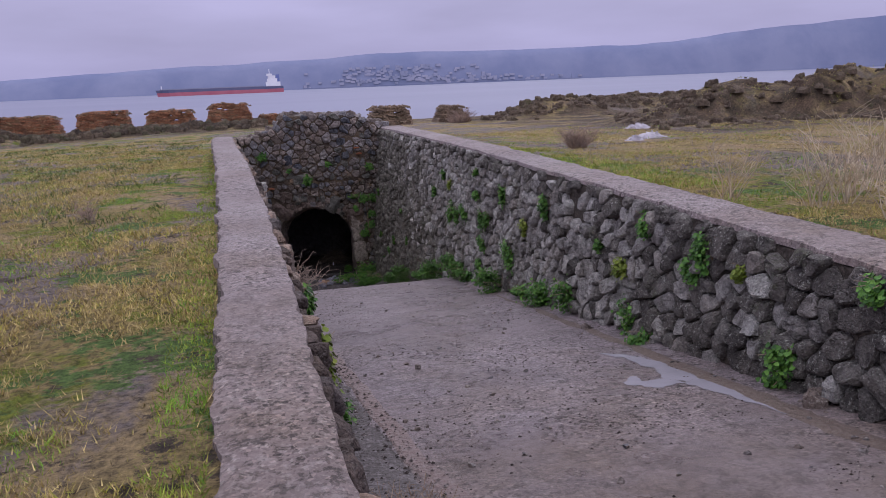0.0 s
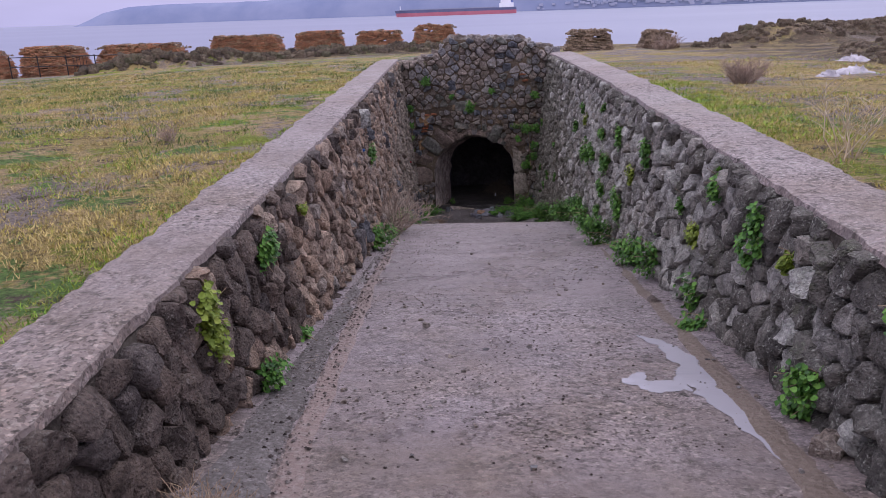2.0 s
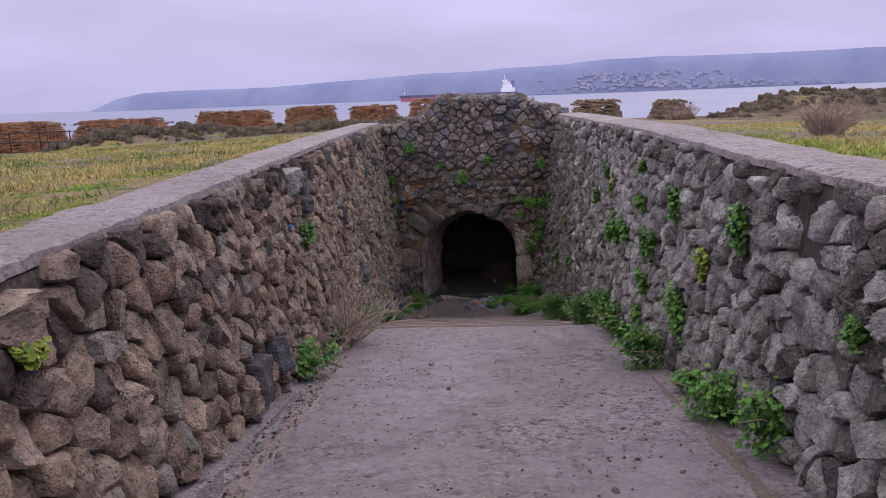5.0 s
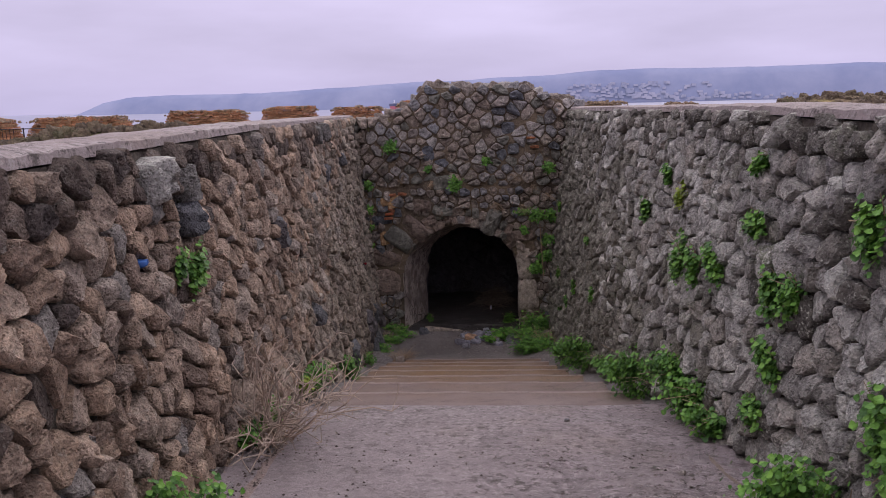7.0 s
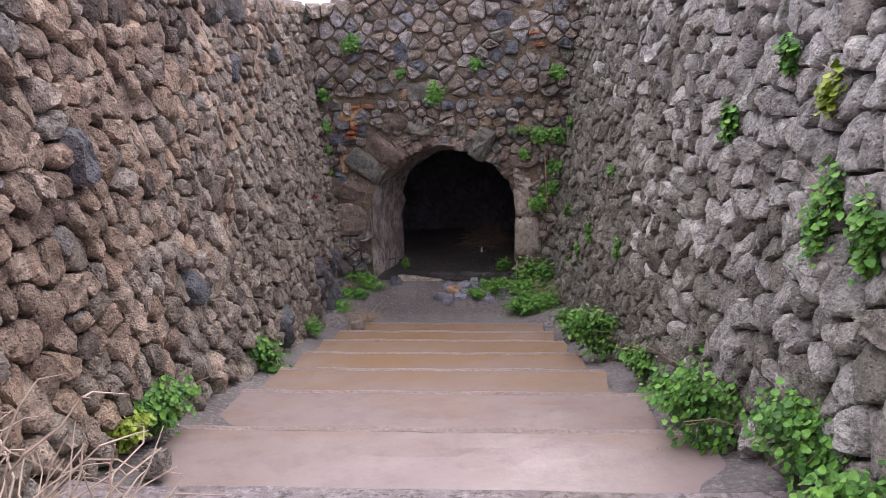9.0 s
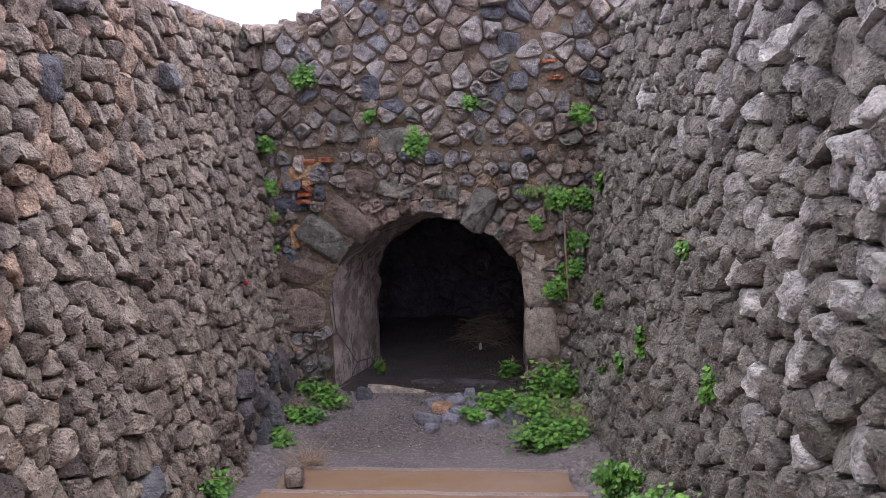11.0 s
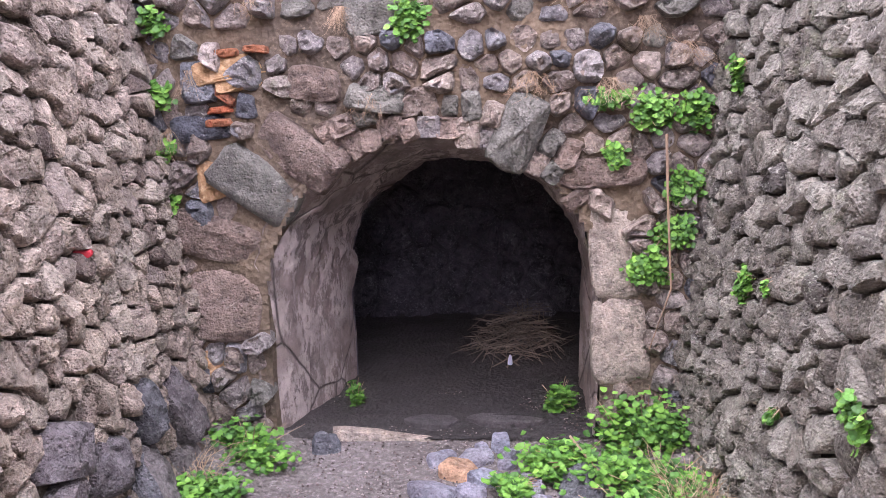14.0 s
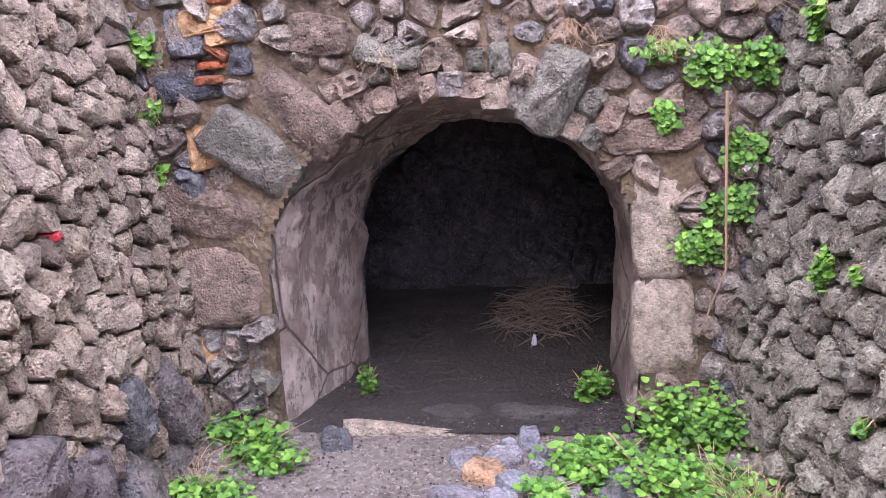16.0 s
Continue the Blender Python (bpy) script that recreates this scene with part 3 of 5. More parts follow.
def stone_from(poly, place, depth, rng, joint=0.008, rough=1.0):
    """A broken, pitted stone on a polygon; place(u, v, d) gives a point d metres proud of the wall."""
    cu, cv = sum(p[0] for p in poly) / len(poly), sum(p[1] for p in poly) / len(poly)
    pts = []
    for (x0, y0), (x1, y1) in zip(poly, poly[1:] + poly[:1]):
        if math.hypot(x1 - x0, y1 - y0) < 0.02:
            continue
        for t in (0.14, 0.5, 0.86):
            pts.append((x0 + t * (x1 - x0), y0 + t * (y1 - y0)))
    size = max(0.02, sum(math.hypot(x - cu, y - cv) for x, y in pts) / max(1, len(pts)))
    k = max(0.6, 1 - joint / size)
    sx, sy = rng.uniform(-0.3, 0.3), rng.uniform(-0.38, 0.22)
    ou, ov = cu + rng.uniform(-0.3, 0.3) * size, cv + rng.uniform(-0.3, 0.3) * size
    v, n, seed = [], len(pts), rng.uniform(0, 90)
    for r, d in ((1.0, -0.03), (0.98, 0.46 * depth), (0.90, 0.86 * depth), (0.64, 1.03 * depth), (0.32, 1.07 * depth)):
        for x, y in pts:
            fu, fv = (cu, cv) if r > 0.85 else (ou, ov)
            gu, gv = cu + (x - cu) * k * min(1, r + 0.001), cv + (y - cv) * k * min(1, r + 0.001)
            if r <= 0.85:
                gu, gv = fu + (cu + (x - cu) * k * 0.9 - fu) * r / 0.9, fv + (cv + (y - cv) * k * 0.9 - fv) * r / 0.9
            nz = noise.noise((gu * 11 + seed, gv * 11, r * 3)) * rough
            n2 = noise.noise((gu * 30 + seed, gv * 30, r * 9)) * rough
            if 0.85 < r:
                gu, gv = gu + 0.010 * n2, gv + 0.010 * nz
            tilt = (sx * (gu - cu) + sy * (gv - cv)) if d > 0 else 0
            v.append(place(gu, gv, d + (tilt + depth * (0.50 * nz + 0.28 * n2) if d > 0 else 0)))
    v.append(place(ou, ov, depth * (1.05 + 0.3 * rng.uniform(-1, 1)) + sx * (ou - cu) + sy * (ov - cv)))
    m = 4
    f = [[a * n + b, a * n + (b + 1) % n, (a + 1) * n + (b + 1) % n, (a + 1) * n + b] for a in range(m) for b in range(n)]
    f += [[m * n + b, m * n + (b + 1) % n, (m + 1) * n] for b in range(n)]
    return v, f


def wall_core(name, inner, outer, top, y0, y1, mat, label, steps=44):
    """A solid wall along the trench between inner(y, z) and outer(y), from below the floor to top(y)."""
    s = Soup()
    ring = []
    for i in range(steps + 1):
        y = y0 + (y1 - y0) * i / steps
        zb, zt = floor_z(y) - 0.4, top(y) - 0.07
        col = [(inner(y, zb + (zt - zb) * k / 6), y, zb + (zt - zb) * k / 6) for k in range(7)]
        ring.append(col + [(outer(y), y, zt), (outer(y), y, zb)])
    n = len(ring[0])
    s.v = [p for r in ring for p in r]
    s.f = [[i * n + j, i * n + (j + 1) % n, (i + 1) * n + (j + 1) % n, (i + 1) * n + j] for i in range(steps) for j in range(n)]
    s.f += [list(range(n)), [steps * n + j for j in range(n)][::-1]]
    return thing(name, s.v, s.f, mat, label, "wall", kind="structure")


WALL_Y0, WALL_Y1 = 0.6, 20.42
wall_left = wall_core("wall_left", lambda y, z: left_x(y, z) - 0.015, left_out, left_top, WALL_Y0, WALL_Y1, M_MORTAR, "brown rubble stone retaining wall beside the ramp")
wall_right = wall_core("wall_right", lambda y, z: right_x(y, z) + 0.015, right_out, right_top, WALL_Y0, WALL_Y1, M_MORTAR, "grey lichened rubble stone retaining wall beside the ramp")


def dress_wall(parent, face, side, top, mat, seed, zones, near, deep_mat, dark_mat, keep=None):
    """Stones over a trench wall: single ones past near, the rest joined; duller ones gather towards the tunnel."""
    rng = random.Random(seed)
    rest, singles = {mat: Soup(), deep_mat: Soup(), dark_mat: Soup()}, 0
    for u0, u1, cw, ch in zones:
        for poly in rubble_cells(u0, u1, lambda u: floor_z(u) - 0.06, lambda u: top(u) - 0.03, cw, ch, rng, keep, 0.16, (0.36, 0.24)):
            place = lambda u, v, d: (face(u, v) + side * d, u, v)
            cu = sum(p[0] for p in poly) / len(poly)
            cv = sum(p[1] for p in poly) / len(poly)
            v, f = stone_from(poly, place, rng.uniform(0.03, 0.085) * (cw / 0.2) ** 0.6, rng, 0.009)
            if side < 0:
                f = [q[::-1] for q in f]
            f = [q[::-1] for q in f]
            # share of duller stones: grows towards the tunnel, less higher up
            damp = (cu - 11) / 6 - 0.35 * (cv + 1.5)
            use = deep_mat if rng.random() < damp else mat
            # darkest stones: most at the wall's start, half of the top course
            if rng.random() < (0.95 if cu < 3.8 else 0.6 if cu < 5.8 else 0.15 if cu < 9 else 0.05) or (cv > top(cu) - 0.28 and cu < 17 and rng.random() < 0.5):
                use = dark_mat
            if cu > near and singles < 300:
                singles += 1
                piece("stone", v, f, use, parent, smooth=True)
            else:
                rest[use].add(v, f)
    for use, s in rest.items():
        if s.v:
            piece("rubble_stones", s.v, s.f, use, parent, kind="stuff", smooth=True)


# ---- the ramp and steps ----
def ramp_z(x, y):
    return floor_z(y) + 0.012 * fbm(x * 1.3, y * 1.3, 2) 


rs = Soup()
rp = []
for i in range(125):
    y = -3 + (RAMP_END + 3) * i / 124
    x0, x1 = (left_foot(y) - 0.06, right_foot(y) + 0.06) if y > 0.6 else (-4.0 + 4.2 * max(0, (y - 0.3) / 0.3), 8.0 - 4.7 * max(0, (y - 0.3) / 0.3))
    row = []
    for j in range(41):
        s = j / 40
        x = x0 + (x1 - x0) * s
        edge = max(0, 0.11 - min(s, 1 - s)) / 0.11
        row.append((x, y, ramp_z(x, y) + 0.03 * edge))
    rp.append(row)
rs.grid(rp)
w_ = len(rp[0])
tail = [(x, y, z - 0.3) for x, y, z in rp[-1]]
rs.add(rp[-1] + tail, [[j, j + 1, w_ + j + 1, w_ + j] for j in range(w_ - 1)])
ramp_floor = thing("floor_ramp", rs.v, rs.f, M_RAMP, "damp mauve-grey concrete ramp with exposed grit", "ramp", kind="structure", smooth=True)

rngs = random.Random(5)
stairs = group_of("steps", (1.5, RAMP_END, -2.2), "wet brown-stained concrete steps with long sloping treads", "steps")
stairs["kind"] = "structure"
for k, (ya, yb) in enumerate(zip(NOSINGS, NOSINGS[1:])):
    za, zb = floor_z(ya), floor_z(yb)
    drop = 0.145
    s = Soup()
    xl, xr = left_foot(ya) + lerp_at(ya, [(12, 0.10), (14, 0.20), (18.6, 0.40)]), right_foot(ya) - lerp_at(ya, [(12, 0.12), (14, 0.32), (18.6, 0.45)])
    top_ = []
    for i in range(9):
        y = ya + (yb - ya) * i / 8
        top_.append([(xl + (xr - xl) * j / 24 + (0.03 * fbm(y * 3, k) if j in (0, 24) else 0), y + 0.012 * fbm(j * 0.4, k), za - drop + (zb - za + drop) * i / 8 + 0.008 * fbm(j * 0.3, y * 2)) for j in range(25)])
    s.grid(top_)
    front = [[(x, y, z) for x, y, z in top_[-1]], [(x, y, z - 0.3) for x, y, z in top_[-1]]]
    s.grid(front)
    for c in (0, -1):
        s.grid([[r[c] for r in top_], [(r[c][0], r[c][1], r[c][2] - 0.35) for r in top_]])
    # a thin strip in the band's tone marks each step edge
    silt = Soup()
    silt.grid([[(x, y + dy + 0.012 * fbm(x * 4, k, 3), z + dz + (za - zb - drop) / (yb - ya) * -dy) for x, y, z in top_[-1]] for dy, dz in ((-0.05, 0.001), (-0.02, 0.006), (0.004, 0.004), (0.006, -0.03))])
    st = piece("step", [(x - 1.5, y - RAMP_END, z + 2.2) for x, y, z in s.v], s.f, M_STEP, stairs, smooth=False)
    piece("nosing", [(x - 1.5, y - RAMP_END, z + 2.2) for x, y, z in silt.v], silt.f, M_BAND, stairs, "thin strip along the step edge")

# soil under and beside the steps, and the landing before the tunnel
ss = Soup()
sp = []
for i in range(60):
    y = RAMP_END - 0.05 + (FACE_Y + 0.1 - RAMP_END) * i / 59
    row = []
    for j in range(31):
        x = left_foot(y) - 0.08 + (right_foot(y) - left_foot(y) + 0.16) * j / 30
        edge = abs(j / 30 - 0.5) * 2
        z = floor_z(y) - (0.17 if y < 18.3 else 0.0) + 0.16 * max(0, edge - 0.55) / 0.45 + 0.02 * fbm(x * 2, y * 2, 4)
        row.append((x, y, z))
    sp.append(row)
ss.grid(sp)
thing("floor_landing", ss.v, ss.f, M_SOIL, "damp gritty soil before the tunnel mouth", "soil", kind="structure", smooth=True)

# ---- the end wall with the tunnel mouth ----
ARCH_L, ARCH_R, SPRING, ARCH_RISE, REVEAL = 0.21, 2.31, -2.72, 1.03, 1.12
ARCH_C, ARCH_H = (ARCH_L + ARCH_R) / 2, (ARCH_R - ARCH_L) / 2


def face_top(x):
    return lerp_at(x, [(-0.85, 0.26), (-0.1, 0.25), (0.2, 0.36), (0.45, 0.50), (0.55, 0.7), (0.7, 0.78), (2.55, 0.74), (2.68, 0.6), (3.0, 0.52), (3.25, 0.48), (3.4, 0.33)])


def arch_z(x, grow=0.0):
    t = (x - ARCH_C) / (ARCH_H + grow)
    return SPRING + (ARCH_RISE + grow) * math.sqrt(max(0, 1 - t * t)) if abs(t) < 1 else -99


ARCH = [(ARCH_L + 0.02, SOIL_Z - 0.3)] + [(ARCH_C - ARCH_H * math.cos(math.pi * k / 24), SPRING + ARCH_RISE * math.sin(math.pi * k / 24)) for k in range(25)] + [(ARCH_R - 0.02, SOIL_Z - 0.3)]


def reveal_x(x, y):
    """The passage narrows from its left side towards the chamber."""
    t, side = max(0, min(1, (y - FACE_Y) / REVEAL)), (x - ARCH_L) / (ARCH_R - ARCH_L)
    return x + t * (0.33 * (1 - side) + 0.07 * side)


def reveal_z(z, y):
    """Its vault falls a little on the way in."""
    return z - 0.20 * max(0, min(1, (y - FACE_Y) / REVEAL)) * max(0, (z - SPRING) / ARCH_RISE)


def portal_wall(y0, y1):
    s = Soup()
    xs = [-0.9 + 4.35 * i / 60 for i in range(61)]
    outer = [(-0.95, SOIL_Z - 0.3)] + [(x, face_top(x) - 0.04) for x in xs] + [(3.45, SOIL_Z - 0.3)]
    n = len(ARCH)
    out = []
    for k in range(n):
        out.append(outer[round(k * (len(outer) - 1) / (n - 1))])
    for y in (y0, y1):
        k0 = len(s.v)
        w_ = 0.06
        s.v += [(reveal_x(x, y) + w_ * (x - ARCH_C) / ARCH_H, y, reveal_z(z, y) + w_ * max(0, (z - SPRING) / ARCH_RISE)) for x, z in ARCH] + [(x, y, z) for x, z in out]
        q = [[k0 + i, k0 + i + 1, k0 + n + i + 1, k0 + n + i] for i in range(n - 1)]
        s.f += q if y == y0 else [f[::-1] for f in q]
    s.f += [[i, 2 * n + i, 2 * n + i + 1, i + 1] for i in range(n - 1)]
    s.f += [[n + i, n + i + 1, 3 * n + i + 1, 3 * n + i] for i in range(n - 1)]
    return s


pw = portal_wall(FACE_Y, FACE_Y + 1.25)
wall_end = thing("wall_portal", pw.v, pw.f, M_FMORTAR, "rubble stone end wall with an arched tunnel mouth", "wall", kind="structure")

# the weathered lining of the mouth
ln = Soup()
lining_rows = []
for y in [FACE_Y - 0.03 + (REVEAL + 0.03) * (i / 44) ** 1.4 for i in range(45)]:
    row = []
    for k in range(97):
        t = k / 96 * (len(ARCH) - 1)
        m = min(int(t), len(ARCH) - 2)
        x, z = (ARCH[m][0] + (ARCH[m + 1][0] - ARCH[m][0]) * (t - m), ARCH[m][1] + (ARCH[m + 1][1] - ARCH[m][1]) * (t - m))
        nx, nz = (x - ARCH_C) / ARCH_H, max(0, (z - SPRING) / ARCH_RISE)
        worn = lerp_at(nx, [(-1.0, 0.13), (-0.7, 0.07), (1.0, 0.05)]) * math.exp(-(y - FACE_Y + 0.03) / 0.16) * (1.0 + 0.5 * fbm(x * 3, z * 3, 2)) - 0.012
        worn += 0.045 * fbm(x * 2.5, y * 2.5, z * 2.5) + 0.02 * fbm(x * 8, y * 8, z * 8)
        row.append((reveal_x(x, y) + nx * worn, y, reveal_z(z, y) + nz * worn))
    lining_rows.append(row)
ln.grid(lining_rows)
piece("lining", ln.v, ln.f, M_LINING, wall_end, "flaking pinkish limewash on the reveal", smooth=True)

# the dark chamber behind it, its gloom put into the stone and floor colours
tn = Soup()
tp = []
for i in range(10):
    y = FACE_Y + REVEAL - 0.02 + (0.04 if i == 1 else 0.20 * i)
    g = 0.75 if i > 0 else 0.0
    tp.append([(ARCH_C + 0.1 + (reveal_x(x, y) - ARCH_C - 0.1) * (1 + g) + 0.03 * fbm(x, y, z), y, reveal_z(z, y) + (g * 0.4 if z > SPRING - 0.2 else 0) + 0.03 * fbm(x * 2, y, z * 2)) for x, z in ARCH])
tn.grid(tp)
back = [(x, y, z) for x, y, z in tp[-1]]
BACK_Y = sum(p[1] for p in back) / len(back)
tn.add(back, [list(range(len(back)))])
chamber = thing("wall_tunnel", tn.v, tn.f, M_GLOOM, "rubble chamber behind the tunnel mouth, gloom put into its stone colour", "tunnel", kind="structure")
rngb = random.Random(61)
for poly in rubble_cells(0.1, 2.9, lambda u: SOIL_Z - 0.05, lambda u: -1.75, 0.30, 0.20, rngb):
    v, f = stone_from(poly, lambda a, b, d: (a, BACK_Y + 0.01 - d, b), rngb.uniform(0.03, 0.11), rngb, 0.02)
    piece("stone", v, f, M_GLOOM, chamber, smooth=True)
tf = Soup()
tf.grid([[(ARCH_C - 1.9 + 3.8 * j / 24, FACE_Y - 0.05 + 3.6 * i / 40, SOIL_Z + 0.02 + 0.03 * fbm(j * 0.4, i * 0.4, 8)) for j in range(25)] for i in range(41)])
thing("floor_tunnel", tf.v, tf.f, M_FLOORIN, "damp earth floor inside the tunnel, gloom put into its dark colour", "floor", kind="structure", smooth=True)


def coping(name, inner, outer, top, label, seed):
    s = Soup()
    steps = 420
    rows = []
    for i in range(steps + 1):
        y = WALL_Y0 - 0.02 + (WALL_Y1 - WALL_Y0) * i / steps
        zt = top(y)
        a = inner(y, zt) + (0.05 if name == "coping_left" else -0.05) * (0.15 + 0.6 * fbm(y * 1.6, seed, 0, 5) + 0.25 * fbm(y * 7, seed, 4, 4))
        b = outer(y) + 0.05 * fbm(y * 1.8, seed + 5, 0, 5) + 0.02 * fbm(y * 8, seed + 5, 2)
        rows.append([(a, y, zt - 0.06)] + [(a + (b - a) * (0.02 + 0.96 * k / 8), y, zt + 0.008 * fbm(k, y * 2, seed) - (0.010 + 0.02 * abs(fbm(y * 7, k, seed)) if k in (0, 8) else 0)) for k in range(9)] + [(b, y, zt - 0.12)])
    s.grid(rows)
    for r in (0, -1):
        n = len(s.v)
        s.v += rows[r]
        s.f.append(list(range(n, n + len(rows[r]))))
    return thing(name, s.v, s.f, M_CAP, label, "coping", kind="structure", smooth=True)


coping("coping_left", left_x, left_out, left_top, "mauve-grey cast concrete coping on the retaining wall", 3)
coping("coping_right", right_x, right_out, right_top, "pale worn concrete coping on the retaining wall", 9)


# ---- stones and blocks of the end wall ----
def face_place(u, v, d):
    return (u, FACE_Y + 0.02 - d, v)


BLOCKS = []
fill = Soup()
fill_x, fill_z = [-0.84 + 0.03 * i for i in range(142)], [SOIL_Z - 0.15 + 0.03 * k for k in range(150)]
index = {}
for i, x in enumerate(fill_x):
    for k, z in enumerate(fill_z):
        if z < face_top(x) - 0.03 and not (z < arch_z(x, 0.01) or (z < SPRING and ARCH_L - 0.01 < x < ARCH_R + 0.01)):
            index[i, k] = len(fill.v)
            fill.v.append((x, FACE_Y - 0.008 - 0.022 * max(0, 0.35 + fbm(x * 3, z * 4, 3)) - 0.018 * abs(fbm(x * 11, z * 13, 8)), z))
for (i, k), a in index.items():
    if (i + 1, k) in index and (i, k + 1) in index and (i + 1, k + 1) in index:
        fill.f.append([a, index[i + 1, k], index[i + 1, k + 1], index[i, k + 1]])
piece("mortar_bed", fill.v, fill.f, M_FMORTAR, wall_end, "crumbling earthy lime mortar between the stones", smooth="round")


def turned_block(cx, cz, w, h, turn):
    """An oblong on the end wall: its corners, a little uneven."""
    rng = random.Random(int(1000 * (cx + 9) + 100 * (cz + 9)))
    c, s = math.cos(radians(turn)), math.sin(radians(turn))
    out = []
    for a, b in ((-0.5, -0.5), (0.1, -0.52), (0.5, -0.45), (0.52, 0.1), (0.45, 0.5), (-0.1, 0.53), (-0.5, 0.45)):
        a, b = a + rng.uniform(-0.05, 0.05), b + rng.uniform(-0.05, 0.05)
        out.append((cx + c * a * w - s * b * h, cz + s * a * w + c * b * h))
    return out


def inside(poly, u, v):
    hit = False
    for (x0, y0), (x1, y1) in zip(poly, poly[1:] + poly[:1]):
        if (y0 > v) != (y1 > v) and u < x0 + (v - y0) * (x1 - x0) / (y1 - y0):
            hit = not hit
    return hit


def add_block(name, cx, cz, w, h, turn, depth, mat, label):
    poly = turned_block(cx, cz, w, h, turn)
    BLOCKS.append(poly)
    rng = random.Random(len(BLOCKS))
    v, f = stone_from(poly, face_place, depth, rng, 0.006, 0.7)
    piece(name, v, f, mat, wall_end, label, smooth=True)


add_block("block", 0.15, -1.95, 0.58, 0.32, -42, 0.11, M_GREYB, "large grey-green lava block")
add_block("block", 0.42, -1.74, 0.62, 0.30, -42, 0.10, M_BROWNB, "large brown springer block of the arch")
add_block("block", -0.17, -1.58, 0.40, 0.17, 4, 0.09, M_BLUE, "dark blue-grey stone")
add_block("block", -0.16, -1.30, 0.22, 0.28, 5, 0.11, M_BLUE, "blue-grey rounded stone")
add_block("keystone", 1.80, -1.64, 0.29, 0.48, -25, 0.19, M_GREYB, "tilted pale pitted keystone")
add_block("block", 0.55, -1.33, 0.36, 0.22, -8, 0.12, M_BROWNB, "")
add_block("block", 0.94, -1.42, 0.38, 0.18, -12, 0.14, M_GREYB, "")
add_block("block", -0.12, -2.30, 0.62, 0.30, -18, 0.085, M_BROWNB, "wide flat brown block")
add_block("block", -0.14, -2.73, 0.58, 0.46, -3, 0.08, M_BROWNB, "wide flat brown block")
add_block("block", 2.33, -1.90, 0.54, 0.20, 2, 0.10, M_BROWNB, "projecting brown stone over the pale jamb")
add_block("jamb_block", 2.42, -2.40, 0.34, 0.66, 4, 0.065, M_PALE, "pale ochre dressed jamb block")
add_block("jamb_block", 2.47, -3.00, 0.38, 0.58, 2, 0.065, M_PALE, "pale ochre dressed jamb block")
rng_ring = random.Random(52)
for k in range(19):
    a = radians(18 + 108 * k / 18)
    for grow in (0.09, 0.23):
        cx, cz = ARCH_C + (ARCH_H + grow) * math.cos(a), SPRING + (ARCH_RISE + grow + rng_ring.uniform(-0.03, 0.02)) * math.sin(a)
        if not any(inside(b, cx, cz) for b in BLOCKS):
            add_block("stone", cx, cz, rng_ring.uniform(0.11, 0.19), rng_ring.uniform(0.14, 0.22), math.degrees(a) - 90 + rng_ring.uniform(-20, 20), rng_ring.uniform(0.07, 0.14), rng_ring.choice((M_BROWNB, M_FACE, M_BROWNB, M_GREYB)), "")
add_block("block", 0.70, -0.40, 0.22, 0.27, 6, 0.12, M_BLUE, "blue-violet squared stone")
add_block("block", 0.95, -0.92, 0.42, 0.24, 12, 0.10, M_GREYB, "")
add_block("block", 2.12, 0.02, 0.26, 0.22, 0, 0.08, M_BLUE, "")
add_block("block", 2.20, -0.34, 0.22, 0.20, 0, 0.08, M_BLUE, "")
for bx, bz, bt in ((0.0, -1.39, -35), (-0.03, -1.47, 4), (-0.05, -1.55, 2), (0.02, -1.13, 4), (0.22, -1.11, -4), (2.52, -0.16, 0), (2.58, -0.32, 4)):
    add_block("brick", bx, bz, 0.18, 0.055, bt, 0.10, M_BRICK, "broken red brick")
for ox, oz, ow, oh in ((0.05, -1.22, 0.5, 0.16), (-0.3, -3.15, 0.36, 0.26), (-0.12, -1.88, 0.2, 0.3), (0.1, -1.3, 0.3, 0.12)):
    v, f = stone_from(turned_block(ox, oz, ow, oh, 10), face_place, 0.07, random.Random(4), 0.0, 0.9)
    piece("mortar_patch", v, f, M_OCHRE, wall_end, "crumbling ochre lime mortar")


def free_of_mouth(u, v):
    if v < arch_z(u, 0.07) or (v < SPRING and ARCH_L - 0.08 < u < ARCH_R + 0.08):
        return False
    if (u < ARCH_L and v < arch_z(u, 0.05)) or any(inside(b, u, v) for b in BLOCKS):
        return False
    return True


rng = random.Random(77)
rest = Soup()
for u0, u1, lo_, hi_, cw, ch in ((-0.80, 3.36, SOIL_Z - 0.1, -1.0, 0.16, 0.125), (-0.85, 3.38, -1.0, 0.8, 0.24, 0.125)):
    for poly in rubble_cells(u0, u1, lambda u: lo_, lambda u: min(hi_, face_top(u) + 0.02), cw, ch, rng, free_of_mouth, 0.14, (0.34, 0.2)):
        v, f = stone_from(poly, face_place, rng.choice((0.06, 0.075, 0.10, 0.14)), rng, 0.008)
        pick = rng.random()
        mat = M_BLUE if pick < 0.07 else M_GREYB if pick < 0.14 else M_FACE
        piece("stone", v, f, mat, wall_end, smooth=True)

